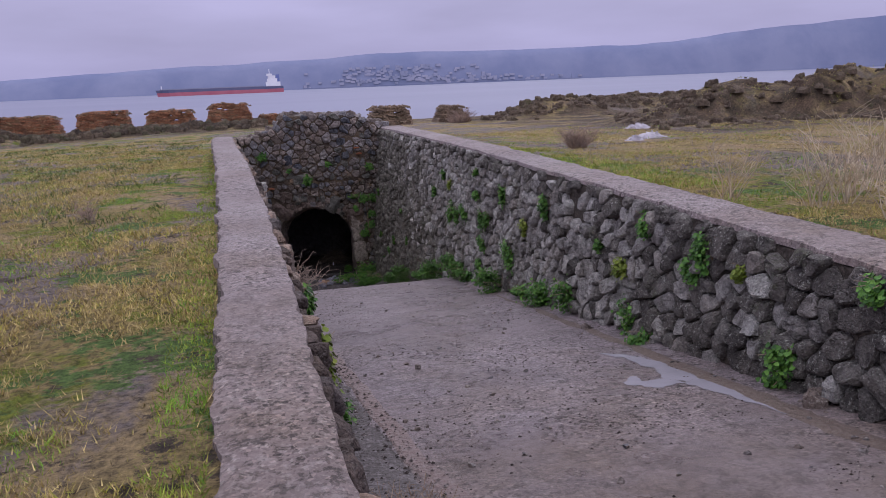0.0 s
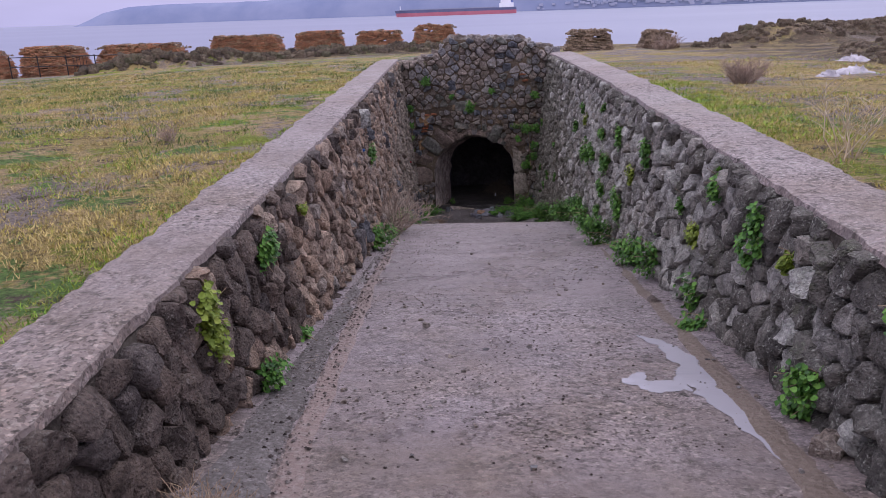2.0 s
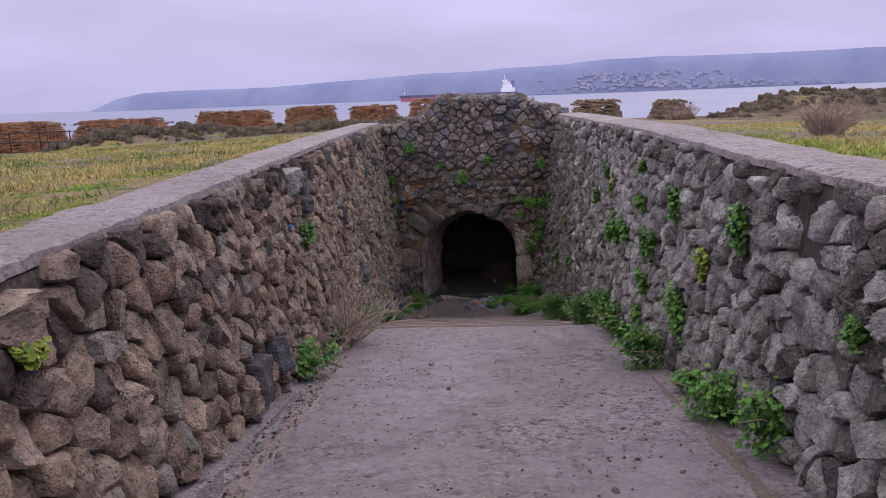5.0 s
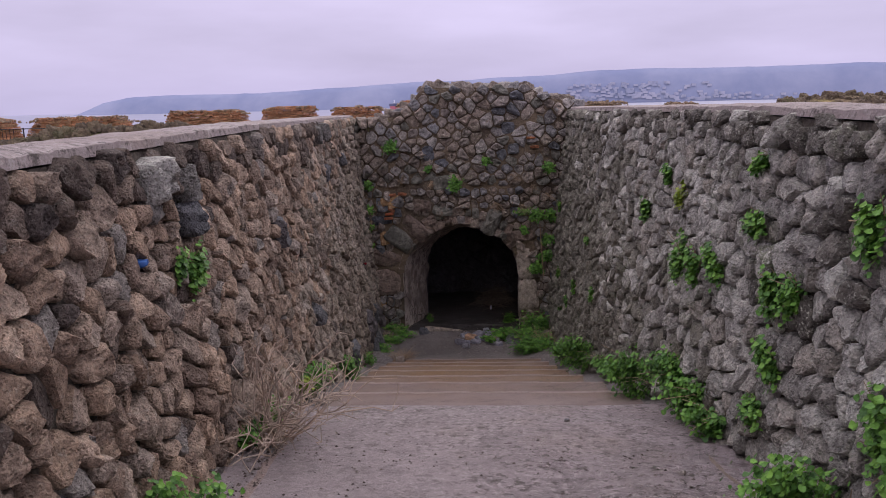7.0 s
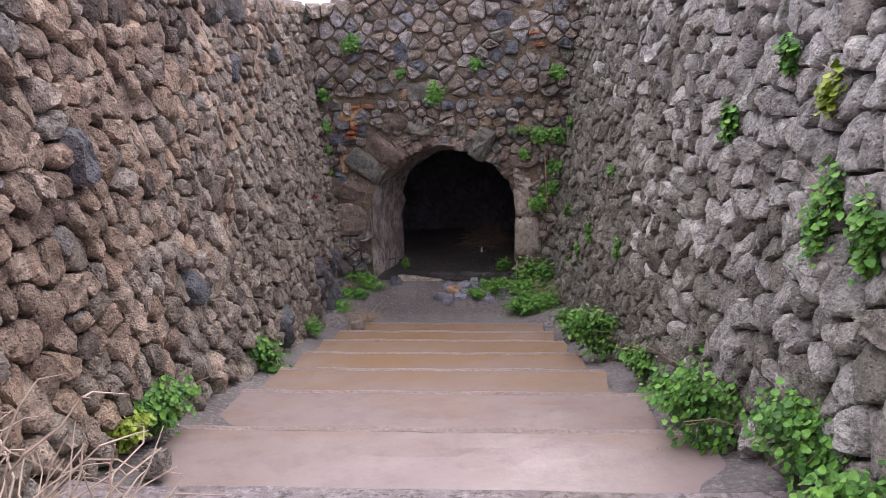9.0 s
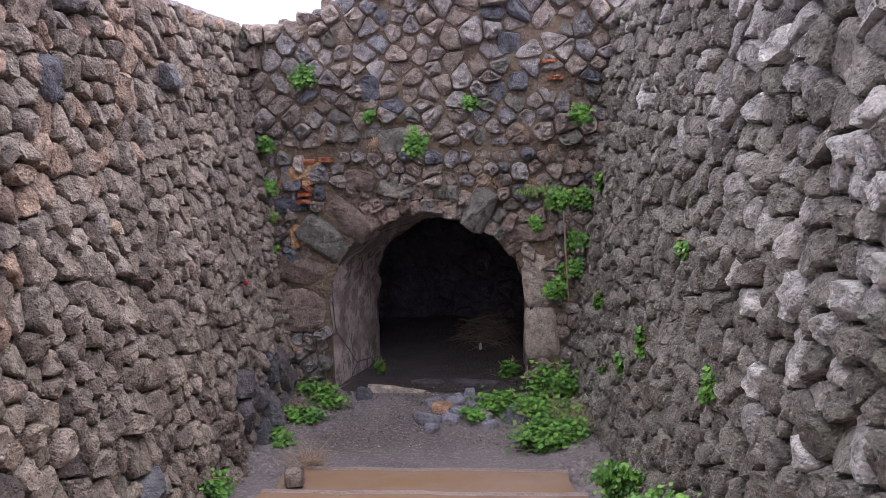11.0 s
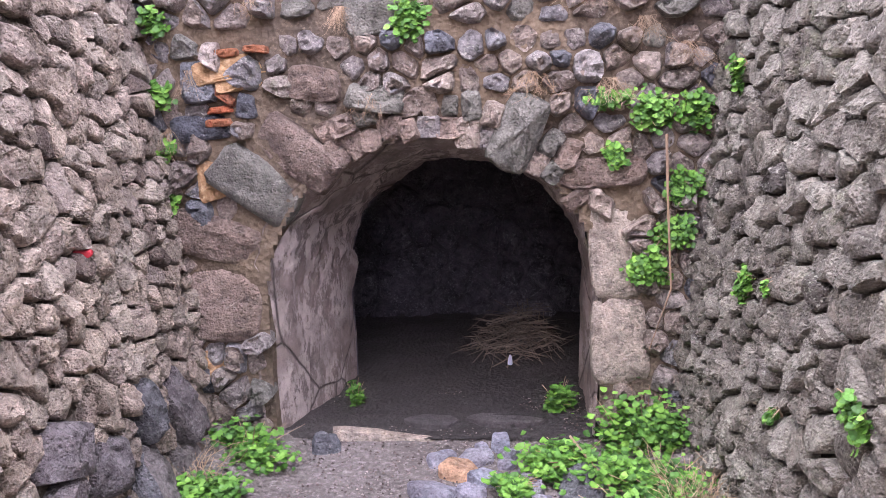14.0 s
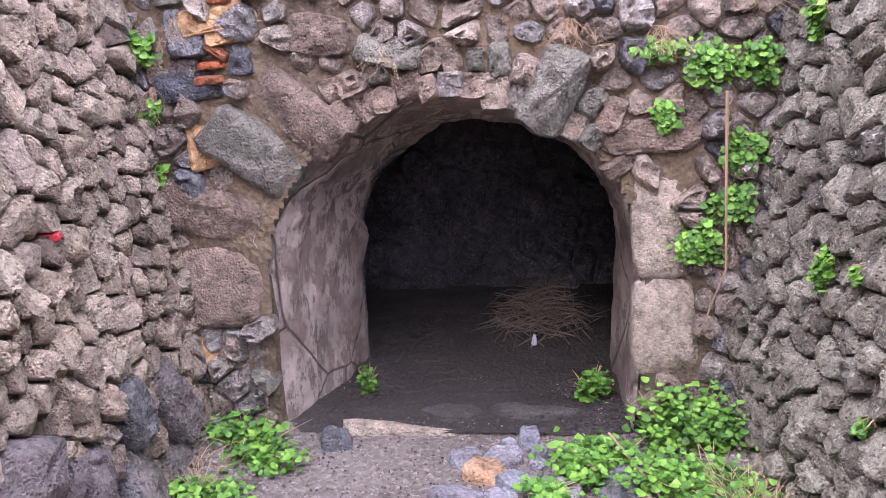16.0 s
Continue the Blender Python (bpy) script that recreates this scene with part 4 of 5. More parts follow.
# loose stones crowning the end wall
for k in range(26):
    x = -0.2 + 3.5 * k / 25 + rng.uniform(-0.05, 0.05)
    s, at = rng.uniform(0.10, 0.17), Vector((x, FACE_Y + rng.uniform(0.12, 0.3), face_top(x)))
    v, f = stone_from(turned_block(0, 0, 2 * s, 1.8 * s, rng.uniform(0, 90)), lambda a, b, d: (at.x + a, at.y + b, at.z + d - 0.03), rng.uniform(0.04, 0.09), rng)
    piece("stone", v, f, M_FACE, wall_end, smooth=True)

# basalt blocks set low in the brown wall, and odd stones higher up
M_BASALT = stone_mat("dark_basalt", [(0.115, 0.115, 0.130), (0.15, 0.15, 0.165), (0.155, 0.135, 0.145), (0.19, 0.18, 0.17)], (0.38, 0.38, 0.38), 0.35)
BASALT = []
for y, dz, w, h, turn in ((19.72, 0.50, 0.30, 0.46, 18), (19.32, 0.62, 0.24, 0.34, 8), (19.22, 0.30, 0.34, 0.36, -12), (18.80, 0.54, 0.30, 0.28, -20), (18.48, 0.74, 0.34, 0.26, -25), (18.42, 0.46, 0.30, 0.24, 10), (18.78, 0.22, 0.32, 0.26, 5), (19.62, 0.16, 0.26, 0.24, 0),
                          (16.0, 3.0, 0.26, 0.22, 5), (16.65, 3.2, 0.24, 0.24, 0), (16.25, 2.6, 0.22, 0.24, 0), (18.0, 3.15, 0.26, 0.2, 0), (14.27, 0.75, 0.2, 0.2, 25), (16.4, 0.22, 0.4, 0.3, 10), (11.1, 1.72, 0.18, 0.22, 0), (11.05, 1.52, 0.2, 0.2, 10), (9.25, 0.35, 0.2, 0.3, 0), (8.75, 0.22, 0.3, 0.36, 0), (13.2, 1.5, 0.22, 0.26, 0)):
    poly = turned_block(y, floor_z(y) + dz, w, h, turn)
    BASALT.append(poly)
    v, f = stone_from(poly, lambda a, b, d: (left_x(a, b) + d, a, b), 0.10, random.Random(int(y * 100)), 0.004, 0.8)
    piece("stone", v, [q[::-1] for q in f], M_BASALT, wall_left, "blue-grey basalt stone", smooth=True)
poly = turned_block(10.64, 0.10, 0.27, 0.24, 10)
BASALT.append(poly)
v, f = stone_from(poly, lambda a, b, d: (left_x(a, b) + d, a, b), 0.12, random.Random(6))
piece("stone", v, [q[::-1] for q in f], M_RIGHT, wall_left, "pale lichened round stone", smooth=True)
for y, z, mat, label in ((19.04, -2.12, plain("red_paint", (0.42, 0.035, 0.05), 0.6), "stone daubed with red paint"), (10.31, -0.26, plain("blue_paint", (0.05, 0.14, 0.42), 0.6), "stone daubed with blue paint")):
    v, f = stone_from(turned_block(y, z, 0.06, 0.05, 15), lambda a, b, d: (left_x(a, b) + d, a, b), 0.06, random.Random(3))
    piece("stone", v, [q[::-1] for q in f], mat, wall_left, label, smooth=True)
dress_wall(wall_left, left_x, 1, left_top, M_LEFT, 11, [(0.6, 8.0, 0.175, 0.145), (8.0, 20.3, 0.155, 0.125)], 17.7, M_LEFTB, M_LEFTD, lambda u, v: not any(inside(b, u, v) for b in BASALT))
dress_wall(wall_right, right_x, -1, right_top, M_RIGHT, 12, [(0.6, 8.0, 0.185, 0.15), (8.0, 20.3, 0.15, 0.13)], 17.7, M_RIGHTB, M_RIGHTD, lambda u, v: math.hypot((u - 7.75) / 1.3, v - 0.12) > 0.17)

# ---- plants ----
def leaves_at(rng, n, spread, size, up=0.5, out=(0, 0, 1)):
    """Small cupped leaves in an uneven clump of three or four lobes."""
    s = Soup()
    outv = Vector(out)
    lobes = [Vector((rng.gauss(0, 0.45), rng.gauss(0, 0.45), rng.gauss(0, 0.45))) for _ in range(5)]
    for _ in range(n):
        lobe = rng.choice(lobes)
        p = lobe + Vector((rng.gauss(0, 0.38), rng.gauss(0, 0.38), rng.gauss(0, 0.38)))
        p = 0.72 * Vector((p.x * spread[0], p.y * spread[1], p.z * spread[2]))
        p = p + outv * abs(rng.gauss(0, 0.35)) * min(spread)
        nrm = (outv + Vector((rng.uniform(-0.8, 0.8), rng.uniform(-0.8, 0.8), rng.uniform(-0.4, 0.8) + up))).normalized()
        a = nrm.cross(Vector((rng.uniform(-1, 1), rng.uniform(-1, 1), rng.uniform(-1, 1)))).normalized()
        b = nrm.cross(a)
        L = size * rng.uniform(0.6, 1.35)
        ring = [p + L * (0.43 + 0.07 * math.cos(3 * t)) * (math.cos(t) * a + math.sin(t) * b) + nrm * L * 0.05 * math.cos(3 * t) for t in [math.pi * k / 4.5 for k in range(9)]]
        s.add(ring + [p - nrm * L * 0.08], [[k, (k + 1) % 9, 9] for k in range(9)])
    return s


def weed(at, spread, n, size, out, mat, label, seed, stems=6, name="weed_plant", group="wall weeds"):
    rng = random.Random(seed)
    ob = group_of(name, at, label, "plant", group)
    s = leaves_at(rng, n, spread, size, 0.5, out)
    piece("foliage", s.v, s.f, mat, ob)
    t = Soup()
    for _ in range(stems):
        tip = Vector((rng.uniform(-1, 1) * spread[0], rng.uniform(-1, 1) * spread[1], rng.uniform(-0.6, 1) * spread[2])) + Vector(out) * 0.6 * min(spread)
        root = Vector((0, 0, -0.3 * spread[2])) - Vector(out) * 0.06
        t.tube([root, root.lerp(tip, 0.5) + Vector((0, 0, 0.04)), tip], 0.004, 0.002, 4)
    piece("stem", t.v, t.f, M_STEM, ob, kind="stuff")
    return ob


def wall_weeds(side, spots):
    for k, (y, z, r, tall, yellow) in enumerate(spots):
        face, out = (left_x, (1, 0, 0.15)) if side == "left" else (right_x, (-1, 0, 0.15))
        x = face(y, z) + (0.07 if side == "left" else -0.07)
        low = z - floor_z(y) < 0.3
        weed((x, y, z), (r * (0.9 if low else 0.38), r, r * tall), int(800 * (r / 0.2) ** 1.6), 0.036, out, M_LEAFY if yellow else M_LEAF,
             ("yellow-green" if yellow else "bright green") + (" leafy weed at the foot of the rubble wall" if low else " leafy weed rooted in the rubble wall"), 100 * k + (7 if side == "left" else 3))


wall_weeds("right", [(8.46, -1.12, 0.27, 1.0, 0), (7.67, -0.9, 0.18, 1.2, 0), (6.23, -0.72, 0.10, 2.0, 0), (5.88, -0.84, 0.16, 0.5, 0), (10.0, -1.36, 0.22, 0.9, 0), (9.7, -0.95, 0.16, 1.6, 0), (9.1, -1.24, 0.14, 0.8, 0)])
wall_weeds("right", [(12.5, -1.6, 0.24, 0.9, 0), (10.1, -0.1, 0.13, 1.3, 0), (12.4, -0.73, 0.12, 1.2, 0), (6.1, 0.15, 0.13, 1.0, 0), (5.1, 0.1, 0.12, 1.3, 0), (5.3, -0.11, 0.10, 1.2, 0), (6.5, -0.32, 0.12, 1.3, 1)])
wall_weeds("right", [(4.65, 0.05, 0.08, 1.0, 1), (4.05, -0.38, 0.13, 1.0, 0), (4.1, -0.56, 0.09, 0.5, 0), (3.4, 0.25, 0.13, 0.7, 0), (8.5, -0.05, 0.12, 1.2, 0), (11.95, -0.68, 0.13, 1.2, 0), (11.35, -0.27, 0.12, 1.0, 0)])
wall_weeds("right", [(11.4, 0.07, 0.11, 0.8, 0), (11.94, -1.6, 0.22, 0.8, 0), (11.55, -1.6, 0.16, 0.8, 0), (13.8, -2.05, 0.24, 0.8, 0), (15.9, -2.65, 0.26, 0.7, 0), (10.9, -1.0, 0.12, 1.2, 0), (11.0, -1.3, 0.12, 1.2, 0)])
wall_weeds("right", [(10.76, -0.57, 0.13, 1.2, 0), (14.0, -0.55, 0.12, 1.1, 0), (13.4, -0.16, 0.09, 1.0, 0), (12.75, -0.77, 0.14, 1.6, 0), (13.2, -1.95, 0.22, 0.9, 0), (12.4, -1.62, 0.18, 0.8, 0), (14.9, -2.4, 0.18, 0.7, 0)])
wall_weeds("right", [(19.38, -2.38, 0.09, 1.4, 0), (19.1, -2.33, 0.06, 0.6, 0), (19.88, -1.3, 0.08, 1.3, 0), (18.86, -2.87, 0.05, 0.7, 0), (17.6, -2.2, 0.08, 1.2, 0), (18.2, -2.6, 0.08, 1.3, 0), (17.0, -1.4, 0.08, 1.0, 0), (16.2, -2.0, 0.09, 1.2, 0)])
wall_weeds("right", [(7.0, -0.2, 0.10, 1.2, 0), (11.0, -0.6, 0.12, 1.4, 0), (9.2, -0.4, 0.10, 1.2, 1), (12.9, -0.3, 0.10, 1.1, 1), (17.2, -3.1, 0.2, 0.7, 0)])
wall_weeds("left", [(5.13, 0.0, 0.15, 1.1, 0), (9.79, -1.33, 0.2, 0.8, 0), (5.6, -0.8, 0.09, 0.6, 0), (10.73, -0.38, 0.07, 1.5, 0), (4.02, 0.0, 0.14, 1.5, 1), (4.55, -0.62, 0.13, 0.8, 0), (6.3, 0.0, 0.07, 0.8, 1)])
wall_weeds("left", [(10.92, -0.44, 0.12, 1.6, 0), (11.76, -1.66, 0.12, 0.8, 0), (11.25, -1.6, 0.13, 0.7, 0), (13.3, -2.0, 0.22, 0.7, 0), (15.35, -2.62, 0.18, 0.9, 0), (12.9, -1.9, 0.12, 0.5, 1), (17.3, -3.15, 0.12, 0.8, 0)])


def face_weeds(spots):
    for k, (x, z, r, tall) in enumerate(spots):
        weed((x, FACE_Y - 0.10, z), (r, r * 0.35, r * tall), int(700 * (r / 0.2) ** 1.5), 0.040, (0, -1, 0.15), M_LEAF, "green leafy weed hanging on the tunnel wall", 900 + k, 8)


face_weeds([(-0.42, -1.36, 0.13, 0.9), (-0.40, -1.72, 0.10, 1.0), (-0.40, -2.02, 0.08, 1.4), (2.57, -1.54, 0.15, 1.0), (2.86, -1.48, 0.12, 1.0), (2.39, -1.77, 0.09, 0.8), (2.78, -1.97, 0.10, 1.4), (2.75, -2.28, 0.13, 1.2), (2.63, -2.52, 0.15, 0.9)])
face_weeds([(0.04, -0.23, 0.13, 1.2), (0.69, -0.66, 0.07, 1.0), (1.16, -0.92, 0.13, 1.4), (1.69, -0.55, 0.09, 1.0), (-0.38, -0.91, 0.09, 1.0), (2.82, -0.66, 0.14, 0.7), (2.3, -1.45, 0.12, 0.6)])


def low_weeds(spots):
    for k, (x, y, rx, ry, h) in enumerate(spots):
        z = max(floor_z(y), SOIL_Z) + 0.06
        weed((x, y, z), (rx, ry, h), int(1900 * (rx * ry) ** 0.75 / 0.16 ** 0.75 * 1.2), 0.046, (0, -0.2, 1), M_LEAF, "spreading bright green weed on damp soil", 500 + k, 14, "ground_weed", "weeds on the landing")


low_weeds([(0.08, 20.0, 0.36, 0.22, 0.14), (-0.05, 19.45, 0.26, 0.25, 0.10), (2.55, 20.05, 0.34, 0.26, 0.22), (2.55, 19.5, 0.40, 0.30, 0.12), (2.15, 19.85, 0.30, 0.26, 0.08), (2.45, 19.05, 0.40, 0.3, 0.12), (2.62, 20.15, 0.2, 0.14, 0.3)])
low_weeds([(0.62, 20.9, 0.07, 0.1, 0.08), (2.12, 20.75, 0.12, 0.12, 0.12), (-0.05, 18.8, 0.14, 0.2, 0.1), (1.75, 19.55, 0.14, 0.1, 0.04)])


def twigs(name, at, n, height, spread, mat, label, category, seed, thick=0.006, branch=3, lean=(0, 0, 0)):
    """A bare branching plant."""
    rng = random.Random(seed)
    s, parts = Soup(), []
    for _ in range(n):
        p = Vector((rng.uniform(-0.2, 0.2) * spread, rng.uniform(-0.2, 0.2) * spread, -0.03))
        d = Vector((rng.uniform(-1, 1) * spread, rng.uniform(-1, 1) * spread, height)) + Vector(lean)
        L = rng.uniform(0.6, 1.1)
        pts = [p + d * L * t + Vector((rng.uniform(-1, 1), rng.uniform(-1, 1), rng.uniform(-1, 1))) * 0.04 * (t > 0) for t in (0, 0.35, 0.7, 1.0)]
        s.tube(pts, thick, thick * 0.4, 4)
        for _ in range(branch):
            t = rng.uniform(0.3, 0.9)
            q = pts[0].lerp(pts[-1], t)
            e = q + Vector((rng.uniform(-1, 1), rng.uniform(-1, 1), rng.uniform(0.0, 1.0))) * 0.35 * height * L
            s.tube([q, q.lerp(e, 0.5) + Vector((0, 0, 0.02)), e], thick * 0.6, thick * 0.3, 3)
        if n <= 40:
            parts.append(s)
            s = Soup()
    if parts:
        ob = group_of(name, at, label, category)
        for b in parts:
            piece("branch", b.v, b.f, mat, ob)
    else:
        ob = thing(name, s.v, s.f, mat, label, category)
        ob.location = at
    return ob


bush = group_of("dead_bush", (0.24, 11.45, -1.74), "leafless tangled dead bush at the foot of the wall", "bush")
rng = random.Random(21)
for _ in range(60):
    s = Soup()
    d = Vector((rng.uniform(-0.3, 0.35), rng.uniform(-0.65, 0.65), rng.uniform(0.4, 1.0))).normalized()
    p = Vector((rng.uniform(-0.08, 0.08), rng.uniform(-0.12, 0.12), -0.03))
    pts = [p]
    for _ in range(7):
        d = (d + Vector((rng.gauss(0, 0.28), rng.gauss(0, 0.28), rng.gauss(-0.05, 0.26)))).normalized()
        p = p + d * rng.uniform(0.08, 0.15)
        p.x, p.z = max(p.x, -0.18), max(p.z, 0.02)
        pts.append(p.copy())
    s.tube(pts, 0.0075, 0.003, 5)
    for _ in range(6):
        q = rng.choice(pts[2:])
        e = q + Vector((rng.uniform(-0.5, 1), rng.uniform(-1, 1), rng.uniform(-0.4, 1))) * rng.uniform(0.1, 0.25)
        s.tube([q, q.lerp(e, 0.5) + Vector((rng.gauss(0, 0.02), rng.gauss(0, 0.02), 0.02)), e], 0.004, 0.0015, 4)
    piece("branch", s.v, s.f, M_TWIGL, bush)
twigs("dead_bush", (5.65, 12.9, 0.15), 90, 0.42, 0.42, M_TWIG, "round grey leafless thorn bush on the turf", "bush", 22, 0.007, 6)
twigs("dead_bush", (9.3, 35.0, -0.8), 70, 0.9, 0.8, M_TWIG, "brown thorn bush before a ruined merlon", "bush", 23, 0.014, 5)
twigs("dead_bush", (-1.82, 8.55, 0.18), 26, 0.24, 0.16, M_TWIG, "small dark bare shrub on the turf", "bush", 24, 0.004, 4)
heap = group_of("branch_heap", (1.88, 22.05, SOIL_Z), "heap of dead branches on the tunnel floor", "branches")
rng = random.Random(25)
for _ in range(190):
    a, L = rng.uniform(0, 6.28), rng.uniform(0.2, 0.62)
    r = rng.random() ** 0.6
    c = Vector((0.36 * r * math.cos(a * 7), 0.32 * r * math.sin(a * 7), 0.0))
    c.z = 0.03 + 0.33 * (1 - r * r) * rng.random() ** 0.6
    d = Vector((math.cos(a), math.sin(a), rng.uniform(-0.5, 0.6))) * L * 0.5
    s = Soup()
    lo_, hi_ = c - d, c + d
    lo_.z, hi_.z = max(0.02, lo_.z), max(0.02, hi_.z)
    s.tube([lo_, c + Vector((rng.uniform(-1, 1), rng.uniform(-1, 1), 0.6)) * 0.11, hi_], rng.uniform(0.003, 0.007), 0.002, 4)
    piece("branch", s.v, s.f, M_TWIGD, heap)
twigs("dry_grass_tuft", (0.5, 3.0, ramp_z(0.5, 3.0)), 150, 0.16, 0.22, M_STEM, "straw-coloured tuft of dry grass on the ramp edge", "grass", 26, 0.003, 1)
twigs("dry_grass_tuft", (0.35, 18.3, floor_z(18.3) + 0.02), 90, 0.16, 0.3, M_STEM, "flattened reddish dry grass beside the steps", "grass", 27, 0.003, 1)
twigs("dry_grass_tuft", (2.72, 19.3, SOIL_Z + 0.08), 110, 0.22, 0.3, M_STEM, "reddish dry stems among the weeds", "grass", 28, 0.003, 1)
twigs("dry_grass_tuft", (-0.15, 19.6, SOIL_Z + 0.06), 60, 0.2, 0.3, M_STEM, "reddish dry stems among the weeds", "grass", 29, 0.003, 1)
for k, (x, y, h) in enumerate([(4.40, 5.20, 0.62), (4.75, 5.35, 0.70), (5.55, 5.90, 0.75), (4.30, 6.25, 0.55), (5.0, 5.0, 0.5), (5.2, 5.7, 0.45), (6.3, 6.6, 0.6), (4.55, 4.6, 0.45)]):
    tagged(twigs("dry_stalks", (x, y, 0.33), 13, h, 0.34, M_STRAW, "bleached straw stalks standing on the turf", "dry stalks", 40 + k, 0.005, 5), group="dry stalks by the coping")
for k, (x, z, w) in enumerate([(-0.2, -1.2, 0.1), (0.9, -1.35, 0.14), (1.9, -1.25, 0.15), (2.35, -1.3, 0.2), (2.8, -1.1, 0.16), (2.2, -0.75, 0.2), (0.25, -0.75, 0.12), (0.75, -0.85, 0.1), (-0.35, -1.55, 0.08), (2.55, -0.95, 0.15)]):
    ob = twigs("hanging_grass", (x, FACE_Y - 0.07, z), 34, -0.16, w * 1.2, M_STEM, "dry straw grass hanging from the tunnel wall", "grass", 60 + k, 0.0018, 2, (0, -0.03, 0))
    tagged(ob, group="straw on the tunnel wall")
st = Soup()
st.tube([(2.66, FACE_Y - 0.24, -1.66), (2.69, FACE_Y - 0.22, -2.1), (2.73, FACE_Y - 0.20, -2.6), (2.62, FACE_Y - 0.16, -3.0)], 0.009, 0.004, 5)
thing("dry_stick", st.v, st.f, M_STEM, "long pale dry stem leaning on the ivy", "stick")
st = Soup()
st.tube([(2.12, 20.0, SOIL_Z + 0.16), (2.25, 19.6, SOIL_Z + 0.12), (2.4, 19.1, SOIL_Z + 0.05)], 0.009, 0.007, 5)
thing("dry_stick", st.v, st.f, M_STEM, "straight pale stick lying across the weeds", "stick")


# ---- turf blades ----
def turf(name, count, region, mat, length, seed, patch, label):
    rng = random.Random(seed)
    s = Soup()
    made = 0
    while made < count:
        x, y = region(rng)
        if patch(x, y) < rng.random():
            continue
        made += 1
        z = ground_z(x, y) - 0.01
        a, L = rng.uniform(0, 6.28), length * rng.uniform(0.4, 1.3)
        w = 0.003 + 0.0004 * y
        dx, dy = rng.gauss(0, 0.5) * L, rng.gauss(0, 0.5) * L
        k = len(s.v)
        s.v += [(x - w * math.cos(a), y - w * math.sin(a), z), (x + w * math.cos(a), y + w * math.sin(a), z), (x + dx, y + dy, z + L * 0.8)]
        s.f.append([k, k + 1, k + 2])
    thing(name, s.v, s.f, mat, label, "grass", kind="stuff")


def left_field(rng):
    y = 1.0 + 23 * rng.random() ** 1.7
    return left_out(min(20.3, y)) - 0.02 - (0.5 + 1.1 * y) * rng.random() ** 1.3, y


def right_field(rng):
    y = 2.5 + 20 * rng.random() ** 1.5
    return right_out(min(20.3, y)) + 0.02 + (1.0 + 0.8 * y) * rng.random() ** 1.4, y


def greenness(x, y):
    return max(0.0, min(1.0, 0.05 + 3.2 * fbm(x * 0.7, y * 0.7, 12)))


turf("straw_turf", 130000, left_field, M_GRASS, 0.055, 1, lambda x, y: max(0.02, min(1, 0.45 + 2.6 * fbm(x * 0.45, y * 0.45, 20) + 1.2 * fbm(x * 3.1, y * 3.1, 21))), "matted straw and moss turf beside the coping")
turf("green_turf", 50000, left_field, M_GREENG, 0.045, 2, lambda x, y: max(greenness(x, y), 0.9 if x > left_out(min(y, 20)) - 0.25 else 0), "fresh green grass patches beside the coping")
turf("straw_turf", 60000, right_field, M_GRASS, 0.045, 3, lambda x, y: max(0.04, 0.45 + 2.4 * fbm(x * 0.45, y * 0.45, 20)), "dry straw turf beside the pale coping")
turf("green_turf", 12000, right_field, M_GREENG, 0.06, 4, lambda x, y: 0.9 if x < right_out(min(y, 20)) + 0.9 and 7 < y < 14 else greenness(x, y) * 0.3, "fresh green grass strip beside the pale coping")


def far_left(rng):
    y = 7 + 26 * rng.random()
    return left_out(min(20.3, y)) - 0.6 - (2 + 0.55 * y) * rng.random(), y


M_TUFT = leaf_mat("dark_green_tufts", [(0.0, (0.07, 0.12, 0.03)), (1.0, (0.16, 0.22, 0.06))], 0.8)
turf("green_tufts", 12000, far_left, M_TUFT, 0.10, 6, lambda x, y: 1.0 if fbm(x * 0.9, y * 0.5, 40) > 0.16 else 0.01, "dark green low weed tufts on gravelly turf")
turf("straw_turf", 30000, far_left, M_GRASS, 0.08, 7, lambda x, y: 1.0 if fbm(x * 0.5, y * 0.4, 20) > -0.02 else 0.05, "dry straw turf across the field")
for k, (x, z) in enumerate([(-0.62, 0.06), (-0.35, 0.04), (-0.1, 0.06), (0.1, 0.14)]):
    tagged(twigs("dry_grass_tuft", (x, FACE_Y + 0.06, z - 0.02), 70, 0.12, 0.16, M_LEAFY if k % 2 else M_STRAW, "straw and green grass tuft on the broken wall top", "grass", 80 + k, 0.003, 1), group="grass on the broken wall top")

# ---- small things on the ramp ----
def strip(name, inner, outer, y0, y1, lift, mat, label):
    s = Soup()
    n = 90
    s.grid([[(inner(y) + (outer(y) - inner(y)) * k / 6, y, ramp_z(inner(y) + (outer(y) - inner(y)) * k / 6, y) + lift - (0.02 if k in (0, 6) else 0)) for k in range(7)] for y in [y0 + (y1 - y0) * i / n for i in range(n + 1)]])
    return thing(name, s.v, s.f, mat, label, "silt", kind="structure", smooth=True)


def band_l(y):
    return left_foot(y) + lerp_at(y, [(2, 0.62), (5, 0.42), (8, 0.28), (12, 0.22)]) + 0.05 * fbm(y * 1.4, 3)


strip("trim_gutter_left", lambda y: band_l(y) - 0.10, lambda y: band_l(y) + 0.07, 1.0, 12.2, 0.006, M_BAND, "smooth reddish silt line along the ramp edge")
strip("trim_soil_left", lambda y: left_foot(y) - 0.05, lambda y: band_l(y) - 0.075 + 0.06 * fbm(y * 3, 8) + 0.03 * fbm(y * 9, 3), 0.7, 12.3, 0.014, M_SOIL, "gritty soil drift at the foot of the brown wall")
